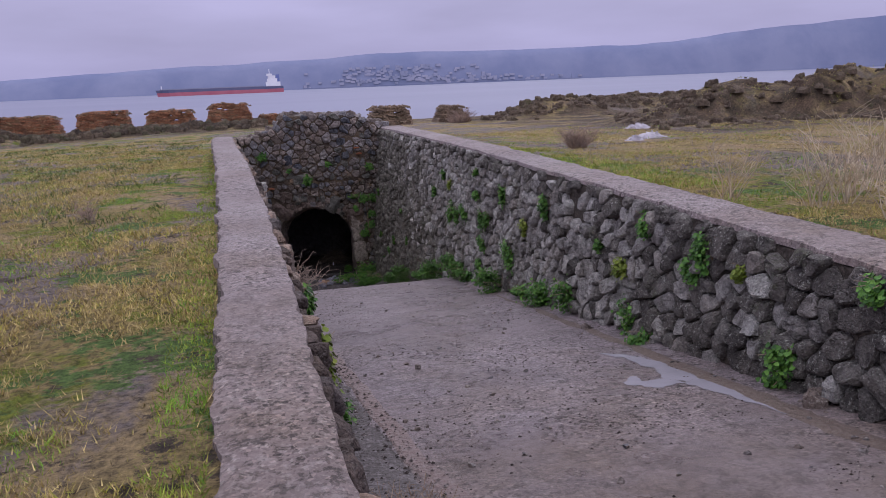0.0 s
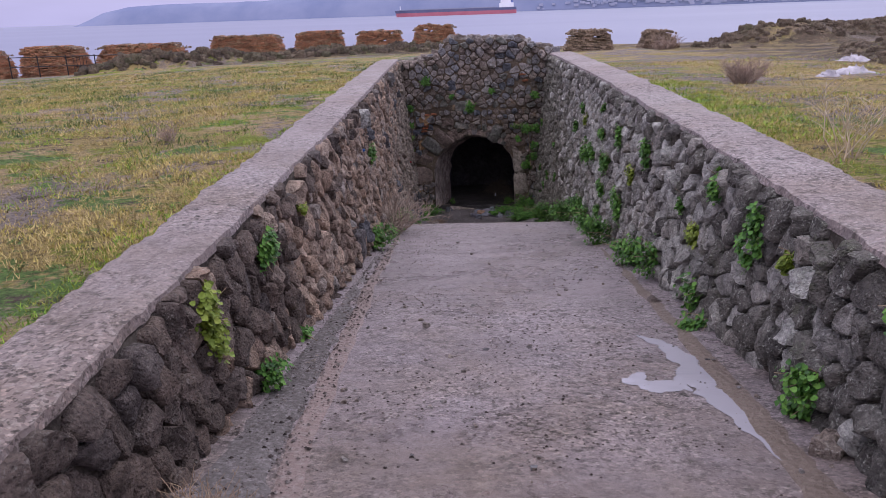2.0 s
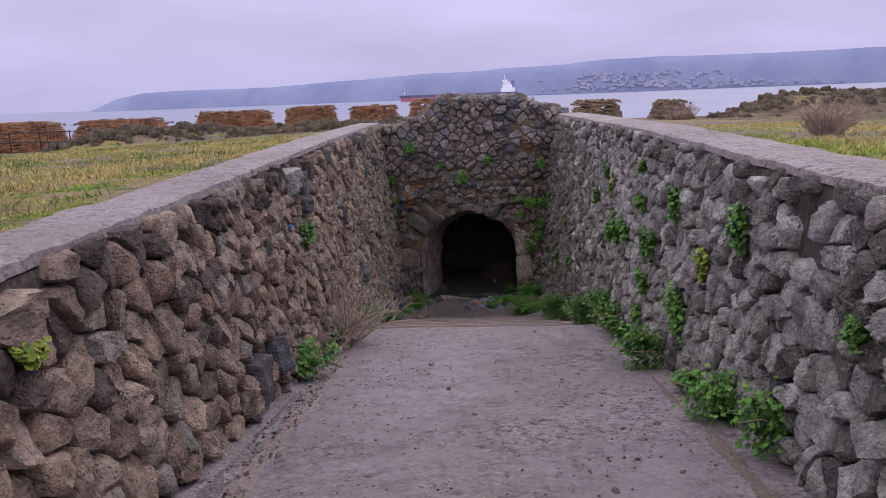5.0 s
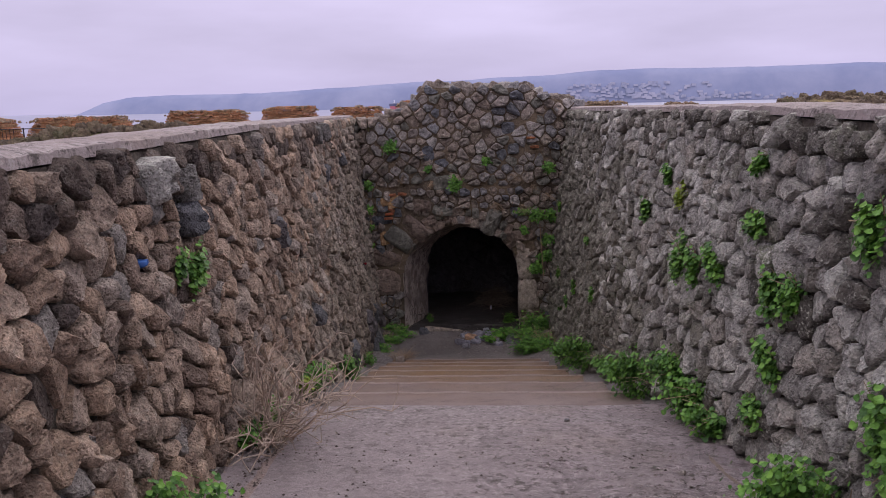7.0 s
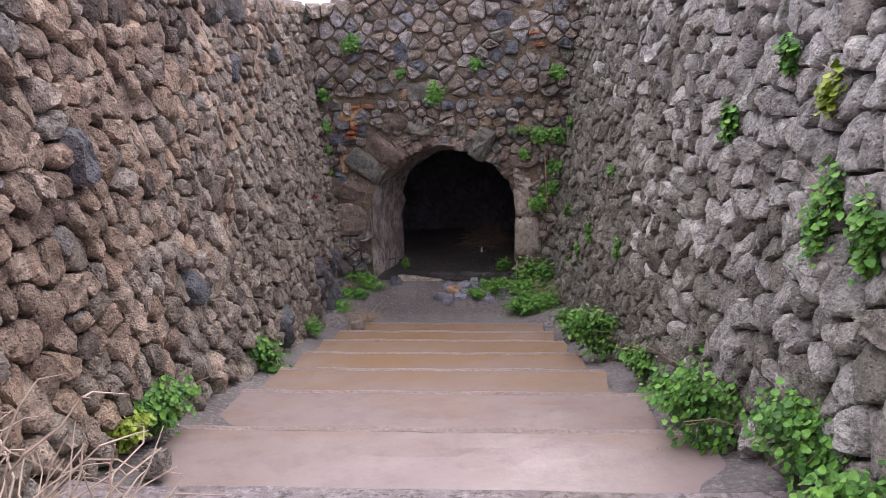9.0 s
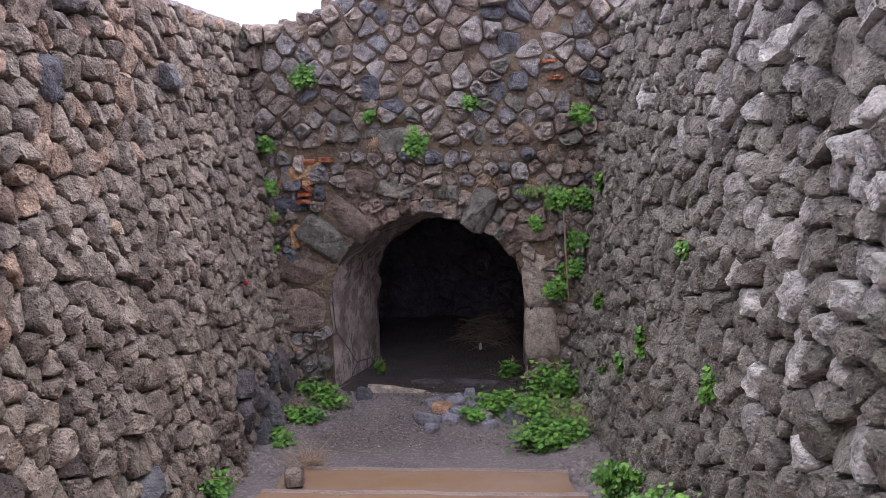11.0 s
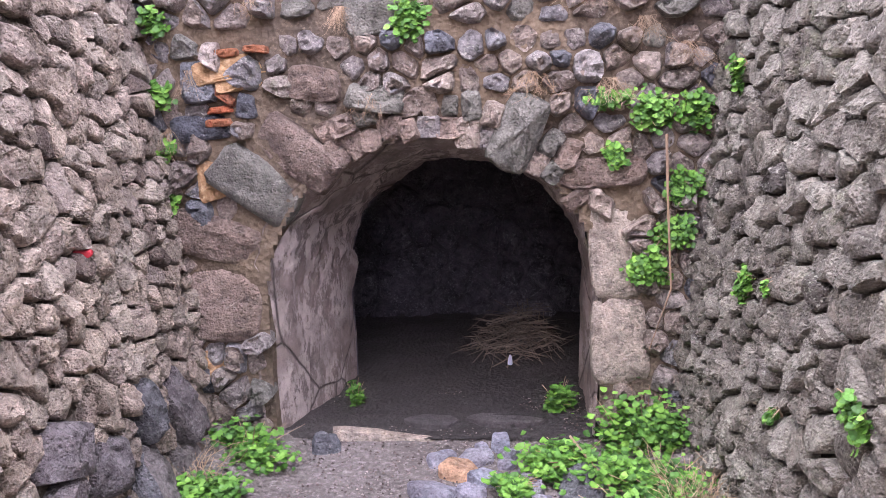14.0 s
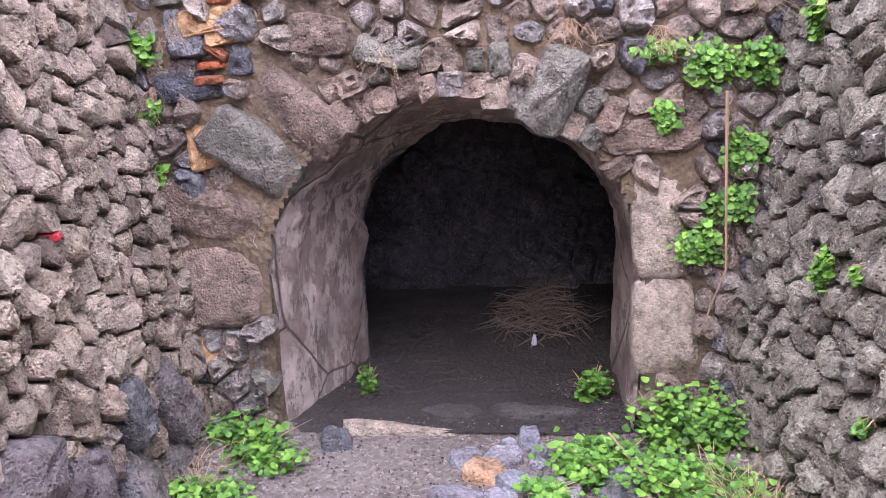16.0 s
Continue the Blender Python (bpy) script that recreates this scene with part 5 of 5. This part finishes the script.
strip("trim_soil_right", lambda y: right_foot(y) - lerp_at(y, [(1, 0.4), (6, 0.36), (12, 0.22)]) + 0.06 * fbm(y * 1.6, 5), lambda y: right_foot(y) + 0.05, 0.7, 12.3, 0.008, M_SILT, "damp brown silt at the foot of the grey wall")

rng = random.Random(31)


def pebble(at, size, mat, name="pebble", label="", squash=0.6):
    v, f = stone_from(turned_block(0, 0, 2 * size, 1.6 * size, rng.uniform(0, 180)), lambda a, b, d: (at[0] + a, at[1] + b, at[2] + d), size * squash, rng, 0.0, 1.0)
    return v, f


ps = Soup()
for _ in range(1300):
    y = 1.5 + 10.5 * rng.random() ** 1.4
    side = rng.random()
    x = rng.uniform(left_foot(y) + 0.05, right_foot(y) - 0.05) if side < 0.45 else (left_foot(y) + abs(rng.gauss(0, 0.16)) if side < 0.8 else right_foot(y) - abs(rng.gauss(0, 0.16)))
    size = 0.004 + 0.019 * rng.random() ** 2.8
    ps.add(*pebble((x, y, ramp_z(x, y) + 0.004), size, M_FACE))
thing("pebbles", ps.v, ps.f, M_FACE, "small dark pebbles and grit scattered on the ramp", "pebbles", kind="stuff", smooth=True)
for (x, y, size), label in (((3.2, 3.68, 0.09), "dark angular fallen rock at the foot of the wall"), ((3.05, 6.74, 0.045), "small dark stone on the ramp"), ((1.15, 5.97, 0.03), "small dark pebble on the ramp"), ((2.15, 19.60, 0.16), "flat dark basalt slab on the landing"), ((0.55, 20.12, 0.09), "pale broken stone at the tunnel mouth"), ((0.28, 12.75, 0.07), "pale round stone beside the steps"), ((0.35, 17.9, 0.09), "grey stone beside the steps")):
    z = (ramp_z(x, y) + 0.01 if y < 12 else floor_z(y) - 0.01 if y < 18 else SOIL_Z + 0.02)
    v, f = pebble((x, y, z), size, M_FACE, squash=0.42 if size > 0.15 else 0.8)
    thing("loose_stone", v, f, M_BLUE if y > 19 else M_FACE, label, "stone", smooth=True)

# loose grit over the upper ramp
gr = Soup()
for _ in range(9000):
    y = 1.2 + 10.8 * rng.random() ** 1.3
    x = rng.uniform(left_foot(y) + 0.02, right_foot(y) - 0.02)
    if 0.55 + 2.2 * fbm(x * 0.8, y * 0.8, 31) < rng.random():
        continue
    e, z = 0.003 + 0.007 * rng.random() ** 2, ramp_z(x, y)
    t = rng.uniform(0, 6.28)
    gr.add([(x + e * 1.3 * math.cos(t + 1.57 * k), y + e * math.sin(t + 1.57 * k), z - 0.001 + e * rng.uniform(0, 0.4)) for k in range(4)] + [(x, y, z + e * 1.1)], [[k, (k + 1) % 4, 4] for k in range(4)])
for _ in range(7000):
    x, y = rng.uniform(-0.25, 2.9), 18.55 + 2.6 * rng.random()
    if y > FACE_Y - 0.1 and not ARCH_L < x < ARCH_R:
        continue
    e, z = 0.003 + 0.006 * rng.random() ** 2, SOIL_Z + 0.01 + 0.02 * fbm(x * 2, y * 2, 4) + 0.14 * max(0, abs(x - 1.28) / 1.55 - 0.55)
    t = rng.uniform(0, 6.28)
    gr.add([(x + e * 1.3 * math.cos(t + 1.57 * k), y + e * math.sin(t + 1.57 * k), z - 0.003 + e * rng.uniform(0, 0.4)) for k in range(4)] + [(x, y, z + e * 1.1)], [[k, (k + 1) % 4, 4] for k in range(4)])
for _ in range(3800):
    y = 1.2 + 10.8 * rng.random() ** 1.2
    x = left_foot(y) - 0.02 + (band_l(y) - left_foot(y) + 0.06) * rng.random() ** 1.3
    e, z = 0.003 + 0.011 * rng.random() ** 3, ramp_z(x, y) + 0.012
    t = rng.uniform(0, 6.28)
    gr.add([(x + e * 1.3 * math.cos(t + 1.57 * k), y + e * math.sin(t + 1.57 * k), z - 0.002 + e * rng.uniform(0, 0.4)) for k in range(4)] + [(x, y, z + e * 1.1)], [[k, (k + 1) % 4, 4] for k in range(4)])
M_GRIT = stone_mat("mixed_grit", [(0.08, 0.065, 0.06), (0.10, 0.08, 0.075), (0.30, 0.26, 0.25), (0.14, 0.11, 0.10), (0.42, 0.38, 0.36)], (0.4, 0.4, 0.4), 0.0)
thing("grit", gr.v, gr.f, M_GRIT, "coarse dark and pale grit on the worn concrete", "grit", kind="stuff")

# the rain puddle
pd = Soup()


def blot(pts, widths):
    left, right = [], []
    for i, (x, y) in enumerate(pts):
        x0, y0 = pts[max(0, i - 1)]
        x1, y1 = pts[min(len(pts) - 1, i + 1)]
        d = math.hypot(x1 - x0, y1 - y0)
        nx, ny = -(y1 - y0) / d, (x1 - x0) / d
        w = widths[i]
        left.append((x + nx * w, y + ny * w))
        right.append((x - nx * w, y - ny * w))
    pd.grid([[(x, y, ramp_z(x, y) + 0.0035) for x, y in (a, ((a[0] + b[0]) / 2, (a[1] + b[1]) / 2), b)] for a, b in zip(left, right)])


def smooth_path(knots, n, seed):
    out, wid = [], []
    for i in range(n + 1):
        t = i / n * (len(knots) - 1)
        k = min(int(t), len(knots) - 2)
        f = t - k
        out.append(tuple(knots[k][j] + (knots[k + 1][j] - knots[k][j]) * f for j in (0, 1)))
        wid.append(max(0.012, (knots[k][2] + (knots[k + 1][2] - knots[k][2]) * f) * (1 + 0.8 * fbm(i * 0.22, seed) + 0.12 * fbm(i * 0.7, seed + 4))))
    return out, wid


blot(*smooth_path([(2.72, 5.70, 0.02), (2.86, 5.45, 0.06), (2.92, 5.05, 0.08), (2.88, 4.70, 0.11), (2.92, 4.35, 0.07), (2.96, 3.95, 0.04), (3.0, 3.5, 0.015)], 70, 2))
blot(*smooth_path([(2.80, 4.62, 0.10), (2.62, 4.60, 0.09), (2.50, 4.66, 0.06), (2.58, 4.86, 0.03)], 34, 6))
thing("puddle", pd.v, pd.f, M_PUDDLE, "thin rain puddle, its sky reflection helped by a pale base colour", "puddle")


# flat stones before the threshold
M_FLAG = stone_mat("violet_grey_flagstone", [(0.28, 0.28, 0.35), (0.33, 0.32, 0.375), (0.25, 0.26, 0.33)], (0.5, 0.5, 0.5), 0.1)
M_SLAB = stone_mat("muddy_slab", [(0.085, 0.078, 0.083), (0.11, 0.10, 0.105)], (0.2, 0.2, 0.2), 0.1)
M_FLAGO = stone_mat("ochre_flagstone", [(0.52, 0.33, 0.22), (0.55, 0.36, 0.25)], (0.6, 0.5, 0.4), 0.3)
for k, (x, y, w, h) in enumerate([(1.32, 19.95, 0.20, 0.17), (1.44, 19.82, 0.24, 0.20), (1.53, 19.97, 0.23, 0.14), (1.60, 19.71, 0.25, 0.15), (1.29, 19.57, 0.26, 0.32), (1.78, 19.61, 0.26, 0.28), (1.69, 20.17, 0.13, 0.20), (1.74, 20.03, 0.14, 0.11), (1.50, 19.55, 0.18, 0.10), (1.72, 19.89, 0.11, 0.09), (1.33, 19.33, 0.16, 0.17), (1.91, 19.44, 0.15, 0.13), (1.84, 19.80, 0.13, 0.11), (1.57, 20.10, 0.10, 0.09)]):
    rk_ = random.Random(200 + k)
    outline = [(x + 0.72 * w * rk_.uniform(0.75, 1.05) * math.cos(t), y + 0.72 * h * rk_.uniform(0.75, 1.05) * math.sin(t)) for t in [k + 1.257 * m for m in range(5)]]
    v, f = stone_from(outline, lambda a, b, d: (a, b, SOIL_Z + 0.015 + d), 0.042, random.Random(k), 0.006, 0.5)
    thing("flagstone", v, f, M_FLAGO if k == 1 else M_FLAG, "worn orange-brown flat stone set in soil" if k == 1 else "flat violet-grey stone set in the landing", "stone", "flat stones before the tunnel", smooth=True)
v, f = stone_from(turned_block(1.05, 20.27, 1.0, 0.08, 1), lambda a, b, d: (a, b, SOIL_Z - 0.005 + d), 0.03, random.Random(3), 0.0, 0.8)
thing("threshold", v, f, M_PALE, "worn pale stone threshold of the tunnel", "threshold", kind="structure", smooth=True)
for x, y, w in ((1.22, 20.52, 0.40), (1.74, 20.56, 0.56)):
    rk_ = random.Random(int(100 * x))
    outline = [(x + 0.55 * w * rk_.uniform(0.7, 1.1) * math.cos(t), y + 0.15 * rk_.uniform(0.7, 1.15) * math.sin(t)) for t in [0.785 * m for m in range(8)]]
    v, f = stone_from(outline, lambda a, b, d: (a, b, SOIL_Z + 0.025 + d), 0.016, random.Random(9), 0.0, 0.5)
    thing("flagstone", v, f, M_SLAB, "wet flat slab on the tunnel floor", "stone", smooth=True)
bt = Soup()
bt.tube([(0, 0, 0), (0, 0, 0.05), (0, 0, 0.07), (0, 0, 0.09)], 0.022, 0.009, 8)
ob = thing("plastic_bottle", bt.v, bt.f, plain("milky_plastic", (0.6, 0.58, 0.75), 0.4), "small milky plastic bottle lying on the tunnel floor", "bottle")
ob.matrix_world = pose(1.80, 21.6, SOIL_Z + 0.05, 20, 0, 0)


# ---- the ruined parapet, the mound and the fence ----
def merlon(x0, x1, y, base, top, seed, mat=None, label="ruined merlon of weathered orange brick courses", wear=0.24):
    rng = random.Random(seed)
    s, crown = Soup(), Soup()
    z = base
    worn = [wear * rng.uniform(0.6, 1.5) for _ in range(2)]
    while z < top:
        h = rng.uniform(0.055, 0.085)
        t = (z - base) / (top - base)
        ends = [0.5 * (x1 - x0) * worn[k] * max(0, (t - 0.35) / 0.65) ** 2.2 + 0.10 * abs(fbm(z * 2.3, seed + 9 * k)) for k in range(2)]
        a, b = x0 + ends[0] + rng.uniform(-0.05, 0.05), x1 - ends[1] + rng.uniform(-0.05, 0.05)
        x = a
        while x < b - 0.05:
            w = min(rng.uniform(0.15, 0.32), b - x)
            if z < top - 0.05 * (1 + 2 * fbm(x * 1.3, seed)) and rng.random() > 0.02:
                s.box((x + 0.006, y + rng.uniform(-0.05, 0.05), z), (x + w - 0.006, y + 1.3 + rng.uniform(-0.06, 0.06), z + h - 0.010), 0.012, rng)
            x += w
        z += h
    for _ in range(int(45 * (x1 - x0))):
        x = rng.uniform(x0 + 0.25 * worn[0], x1 - 0.25 * worn[1])
        f = min(1, (x - x0) / (0.35 * (x1 - x0) * worn[0] + 0.05), (x1 - x) / (0.35 * (x1 - x0) * worn[1] + 0.05))
        size = 0.025 + 0.045 * rng.random()
        zz = top - 0.06 * (1 + 2 * fbm(x * 1.3, seed)) - 0.22 * (1 - f)
        yy = y + rng.uniform(-0.03, 1.2)
        crown.add(*stone_from(turned_block(0, 0, 2.4 * size, 1.8 * size, rng.uniform(0, 180)), lambda a, b, d: (x + a, yy + b, zz + d), size * 0.9, rng))
    ob = thing("merlon", s.v, s.f, mat or M_OLDBRICK, label, "ruined wall", "merlons of the parapet")
    piece("earth_crown", crown.v, crown.f, M_RUIN, ob, "brown earth and stones along the broken top")


M_BANK = stone_mat("dark_earthy_rubble", [(0.10, 0.08, 0.065), (0.15, 0.115, 0.085), (0.20, 0.155, 0.11), (0.12, 0.11, 0.07)], (0.30, 0.26, 0.2), 0.3, 0.6)
for k, (x0, x1, y, base, top) in enumerate([(-29.5, -25.2, 42, -1.9, 0.08), (-24.3, -20.7, 42, -1.9, 0.28), (-20.0, -14.8, 42, -1.8, 0.25), (-15.3, -10.8, 47, -1.3, 0.42), (-10.05, -7.1, 47, -1.2, 0.52), (-6.35, -3.45, 47, -1.2, 0.44), (-2.9, -0.2, 47, -1.2, 0.68), (0.05, 2.2, 47, -1.2, -0.05)]):
    merlon(x0, x1, y, base, top, k)
merlon(5.1, 7.35, 36, -1.4, 0.42, 20, M_RUIN, "ruined merlon of brown rubble and brick", 0.3)
merlon(8.45, 10.3, 36, -1.5, 0.32, 21, M_RUIN, "crumbling merlon of brown rubble overgrown with thorn", 0.75)

rng = random.Random(8)
rk = Soup()
for _ in range(1300):
    pick = rng.random()
    if pick < 0.55:
        al, ac = rng.uniform(0.5, 16), rng.gauss(-1.5, 1.7)
        x, y = 11 + 0.96 * al + 0.28 * ac, 23 - 0.28 * al + 0.96 * ac
        size = 0.04 + 0.2 * rng.random() ** 2.5
    elif pick < 0.75:
        x, y, size = rng.uniform(11, 26), rng.gauss(36, 0.9), 0.06 + 0.22 * rng.random() ** 2
    else:
        x, y, size = rng.uniform(11, 24), rng.gauss(36, 1.2), 0.05 + 0.2 * rng.random() ** 2
    v, f = stone_from(turned_block(0, 0, 2 * size, 1.5 * size, rng.uniform(0, 180)), lambda a, b, d: (x + a, y + b, ground_z(x, y) + d - 0.02), size * rng.uniform(0.4, 0.9), rng)
    rk.add(v, f)
thing("mound_rubble", rk.v, rk.f, M_ROCK, "brown broken rubble strewn over the mound and bank", "rubble", kind="stuff")

bk = Soup()
for _ in range(1500):
    x = rng.uniform(-18.5, 0.5)
    y = (39.0 + 0.45 * (x + 17.5) if x < -3 else 45.5) + rng.gauss(-0.15, 0.5)
    size = 0.06 + 0.20 * rng.random() ** 1.8
    v, f = stone_from(turned_block(0, 0, 2.2 * size, 1.6 * size, rng.uniform(0, 180)), lambda a, b, d: (x + a, y + b, ground_z(x, y) + d - 0.02), size * rng.uniform(0.6, 1.2), rng)
    bk.add(v, f)
thing("rubble_bank", bk.v, bk.f, M_BANK, "dark earthy rubble bank before the ruined parapet", "rubble", kind="stuff")
M_IRON = plain("dark_iron", (0.06, 0.055, 0.06), 0.5, 0.6)
fence = group_of("fence", (-19.5, 41.2, -1.22), "dark iron railing before the ruined parapet", "fence")
for k in range(7):
    s = Soup()
    s.tube([(-4.8 + 1.6 * k, 0, -0.15), (-4.8 + 1.6 * k, 0, 1.05)], 0.03, 0.03, 6)
    piece("post", s.v, s.f, M_IRON, fence)
for z in (0.5, 1.0):
    s = Soup()
    s.tube([(-4.8, 0, z), (4.8, 0, z)], 0.022, 0.022, 6)
    piece("rail", s.v, s.f, M_IRON, fence)
for k in range(5):
    s = Soup()
    s.tube([(-1.2 + 0.18 * k, 0, 0.1), (-1.2 + 0.18 * k, 0, 1.0)], 0.014, 0.014, 5)
    piece("bar", s.v, s.f, M_IRON, fence)

# torn sheeting on the turf
M_SHEET = plain("white_plastic_sheet", (0.58, 0.54, 0.60), 0.6, 0.0, 0.45)
for k, (x, y, w, d, h) in enumerate([(8.2, 14.9, 0.9, 0.35, 0.13), (9.9, 18.6, 0.7, 0.4, 0.13), (7.55, 14.3, 0.4, 0.25, 0.10)]):
    s = Soup()
    s.grid([[(x + w * (i / 22 - 0.5) * (1 + 0.3 * fbm(j * 0.2, k)), y + d * (j / 12 - 0.5) + 0.12 * fbm(i * 0.2, k), ground_z(x, y) - 0.01 + h * max(0, math.sin(math.pi * i / 22) * math.sin(math.pi * j / 12)) * (0.7 + 1.1 * abs(fbm(i * 0.35, j * 0.35, k)))) for i in range(23)] for j in range(13)])
    thing("plastic_sheet", s.v, s.f, M_SHEET, "crumpled torn white plastic sheet on the turf", "litter", "torn sheeting", smooth=True)

# ---- across the water ----
tw = Soup()
rng = random.Random(14)
for _ in range(190):
    pick = rng.random()
    if pick < 0.6:
        x = rng.gauss(470, 110)
    elif pick < 0.85:
        x = rng.gauss(800, 110)
    else:
        x = rng.uniform(150, 1000)
    up = rng.uniform(0.12, 0.6) * (1 if pick < 0.6 else 0.4)
    h = lerp_at(x, prof)
    y0 = 2500 - 0.05 * x + 40 * fbm(x * 0.004, 7)
    z = -9 + up * (h + 9)
    w, hh = rng.uniform(3.5, 8), rng.uniform(1.5, 4)
    yy = y0 + (20 * up / 0.35 if up < 0.35 else 20 + 30 * (up - 0.35) / 0.4) - 3
    tw.box((x - w, yy - 6, z - 4), (x + w, yy + 8, z + hh))
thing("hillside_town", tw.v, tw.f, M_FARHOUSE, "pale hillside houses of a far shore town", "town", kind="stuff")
pr = Soup()
pr.box((150, 2440, -9.5), (1080, 2446, -5.5))
pr.tube([(1050, 2443, -6), (1050, 2443, 8)], 2.2, 1.4, 8)
thing("breakwater", pr.v, pr.f, M_HILL, "long low breakwater with a small light tower", "breakwater", kind="structure")

ship = group_of("cargo_ship", (-66, 1700, -9), "laden bulk carrier with red boot-topping and white bridge", "ship")


def hull(z0, z1, mat, name, bow, label):
    s = Soup()
    ring = []
    for z in (z0, z1):
        r = []
        for k in range(21):
            t = k / 20
            half = 16 * min(1, (t / 0.12) ** 0.6) * (1 if t < 0.93 else 1 - 0.3 * (t - 0.93) / 0.07)
            r.append((-130 - bow * (z / 18) + (258 + bow * (z / 18)) * t, half, z))
        ring.append([(x, -h, z) for x, h, z in r] + [(x, h, z) for x, h, z in r[::-1]])
    n = len(ring[0])
    s.v = ring[0] + ring[1]
    s.f = [[i, (i + 1) % n, n + (i + 1) % n, n + i] for i in range(n)] + [list(range(n, 2 * n))]
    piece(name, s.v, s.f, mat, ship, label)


# the ship's paints carry the haze too: blue-shifted and faintly glowing
hull(-2, 7.5, haze_mat("hazy_red_hull", (0.46, 0.15, 0.20), (0.50, 0.18, 0.23), 0.05, 0.12), "lower_hull", 3, "red lower hull with sea haze in its colour")
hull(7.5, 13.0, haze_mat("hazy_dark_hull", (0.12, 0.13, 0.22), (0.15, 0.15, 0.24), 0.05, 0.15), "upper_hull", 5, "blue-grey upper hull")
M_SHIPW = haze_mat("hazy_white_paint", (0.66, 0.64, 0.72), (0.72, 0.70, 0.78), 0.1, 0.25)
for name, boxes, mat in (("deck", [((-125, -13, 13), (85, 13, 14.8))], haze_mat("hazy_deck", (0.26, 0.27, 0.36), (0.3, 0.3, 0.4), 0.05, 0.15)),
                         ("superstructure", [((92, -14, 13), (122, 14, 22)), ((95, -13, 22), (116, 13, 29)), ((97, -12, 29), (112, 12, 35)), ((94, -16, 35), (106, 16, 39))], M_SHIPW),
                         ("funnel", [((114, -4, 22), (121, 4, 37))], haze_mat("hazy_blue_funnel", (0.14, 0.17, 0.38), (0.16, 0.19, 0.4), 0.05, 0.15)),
                         ("mast", [((100, -0.6, 39), (101.2, 0.6, 49))], M_SHIPW), ("mast", [((-122, -0.6, 14), (-120.8, 0.6, 22))], M_SHIPW)):
    s = Soup()
    for lo_, hi_ in boxes:
        s.box(lo_, hi_)
    piece(name, s.v, s.f, mat, ship)
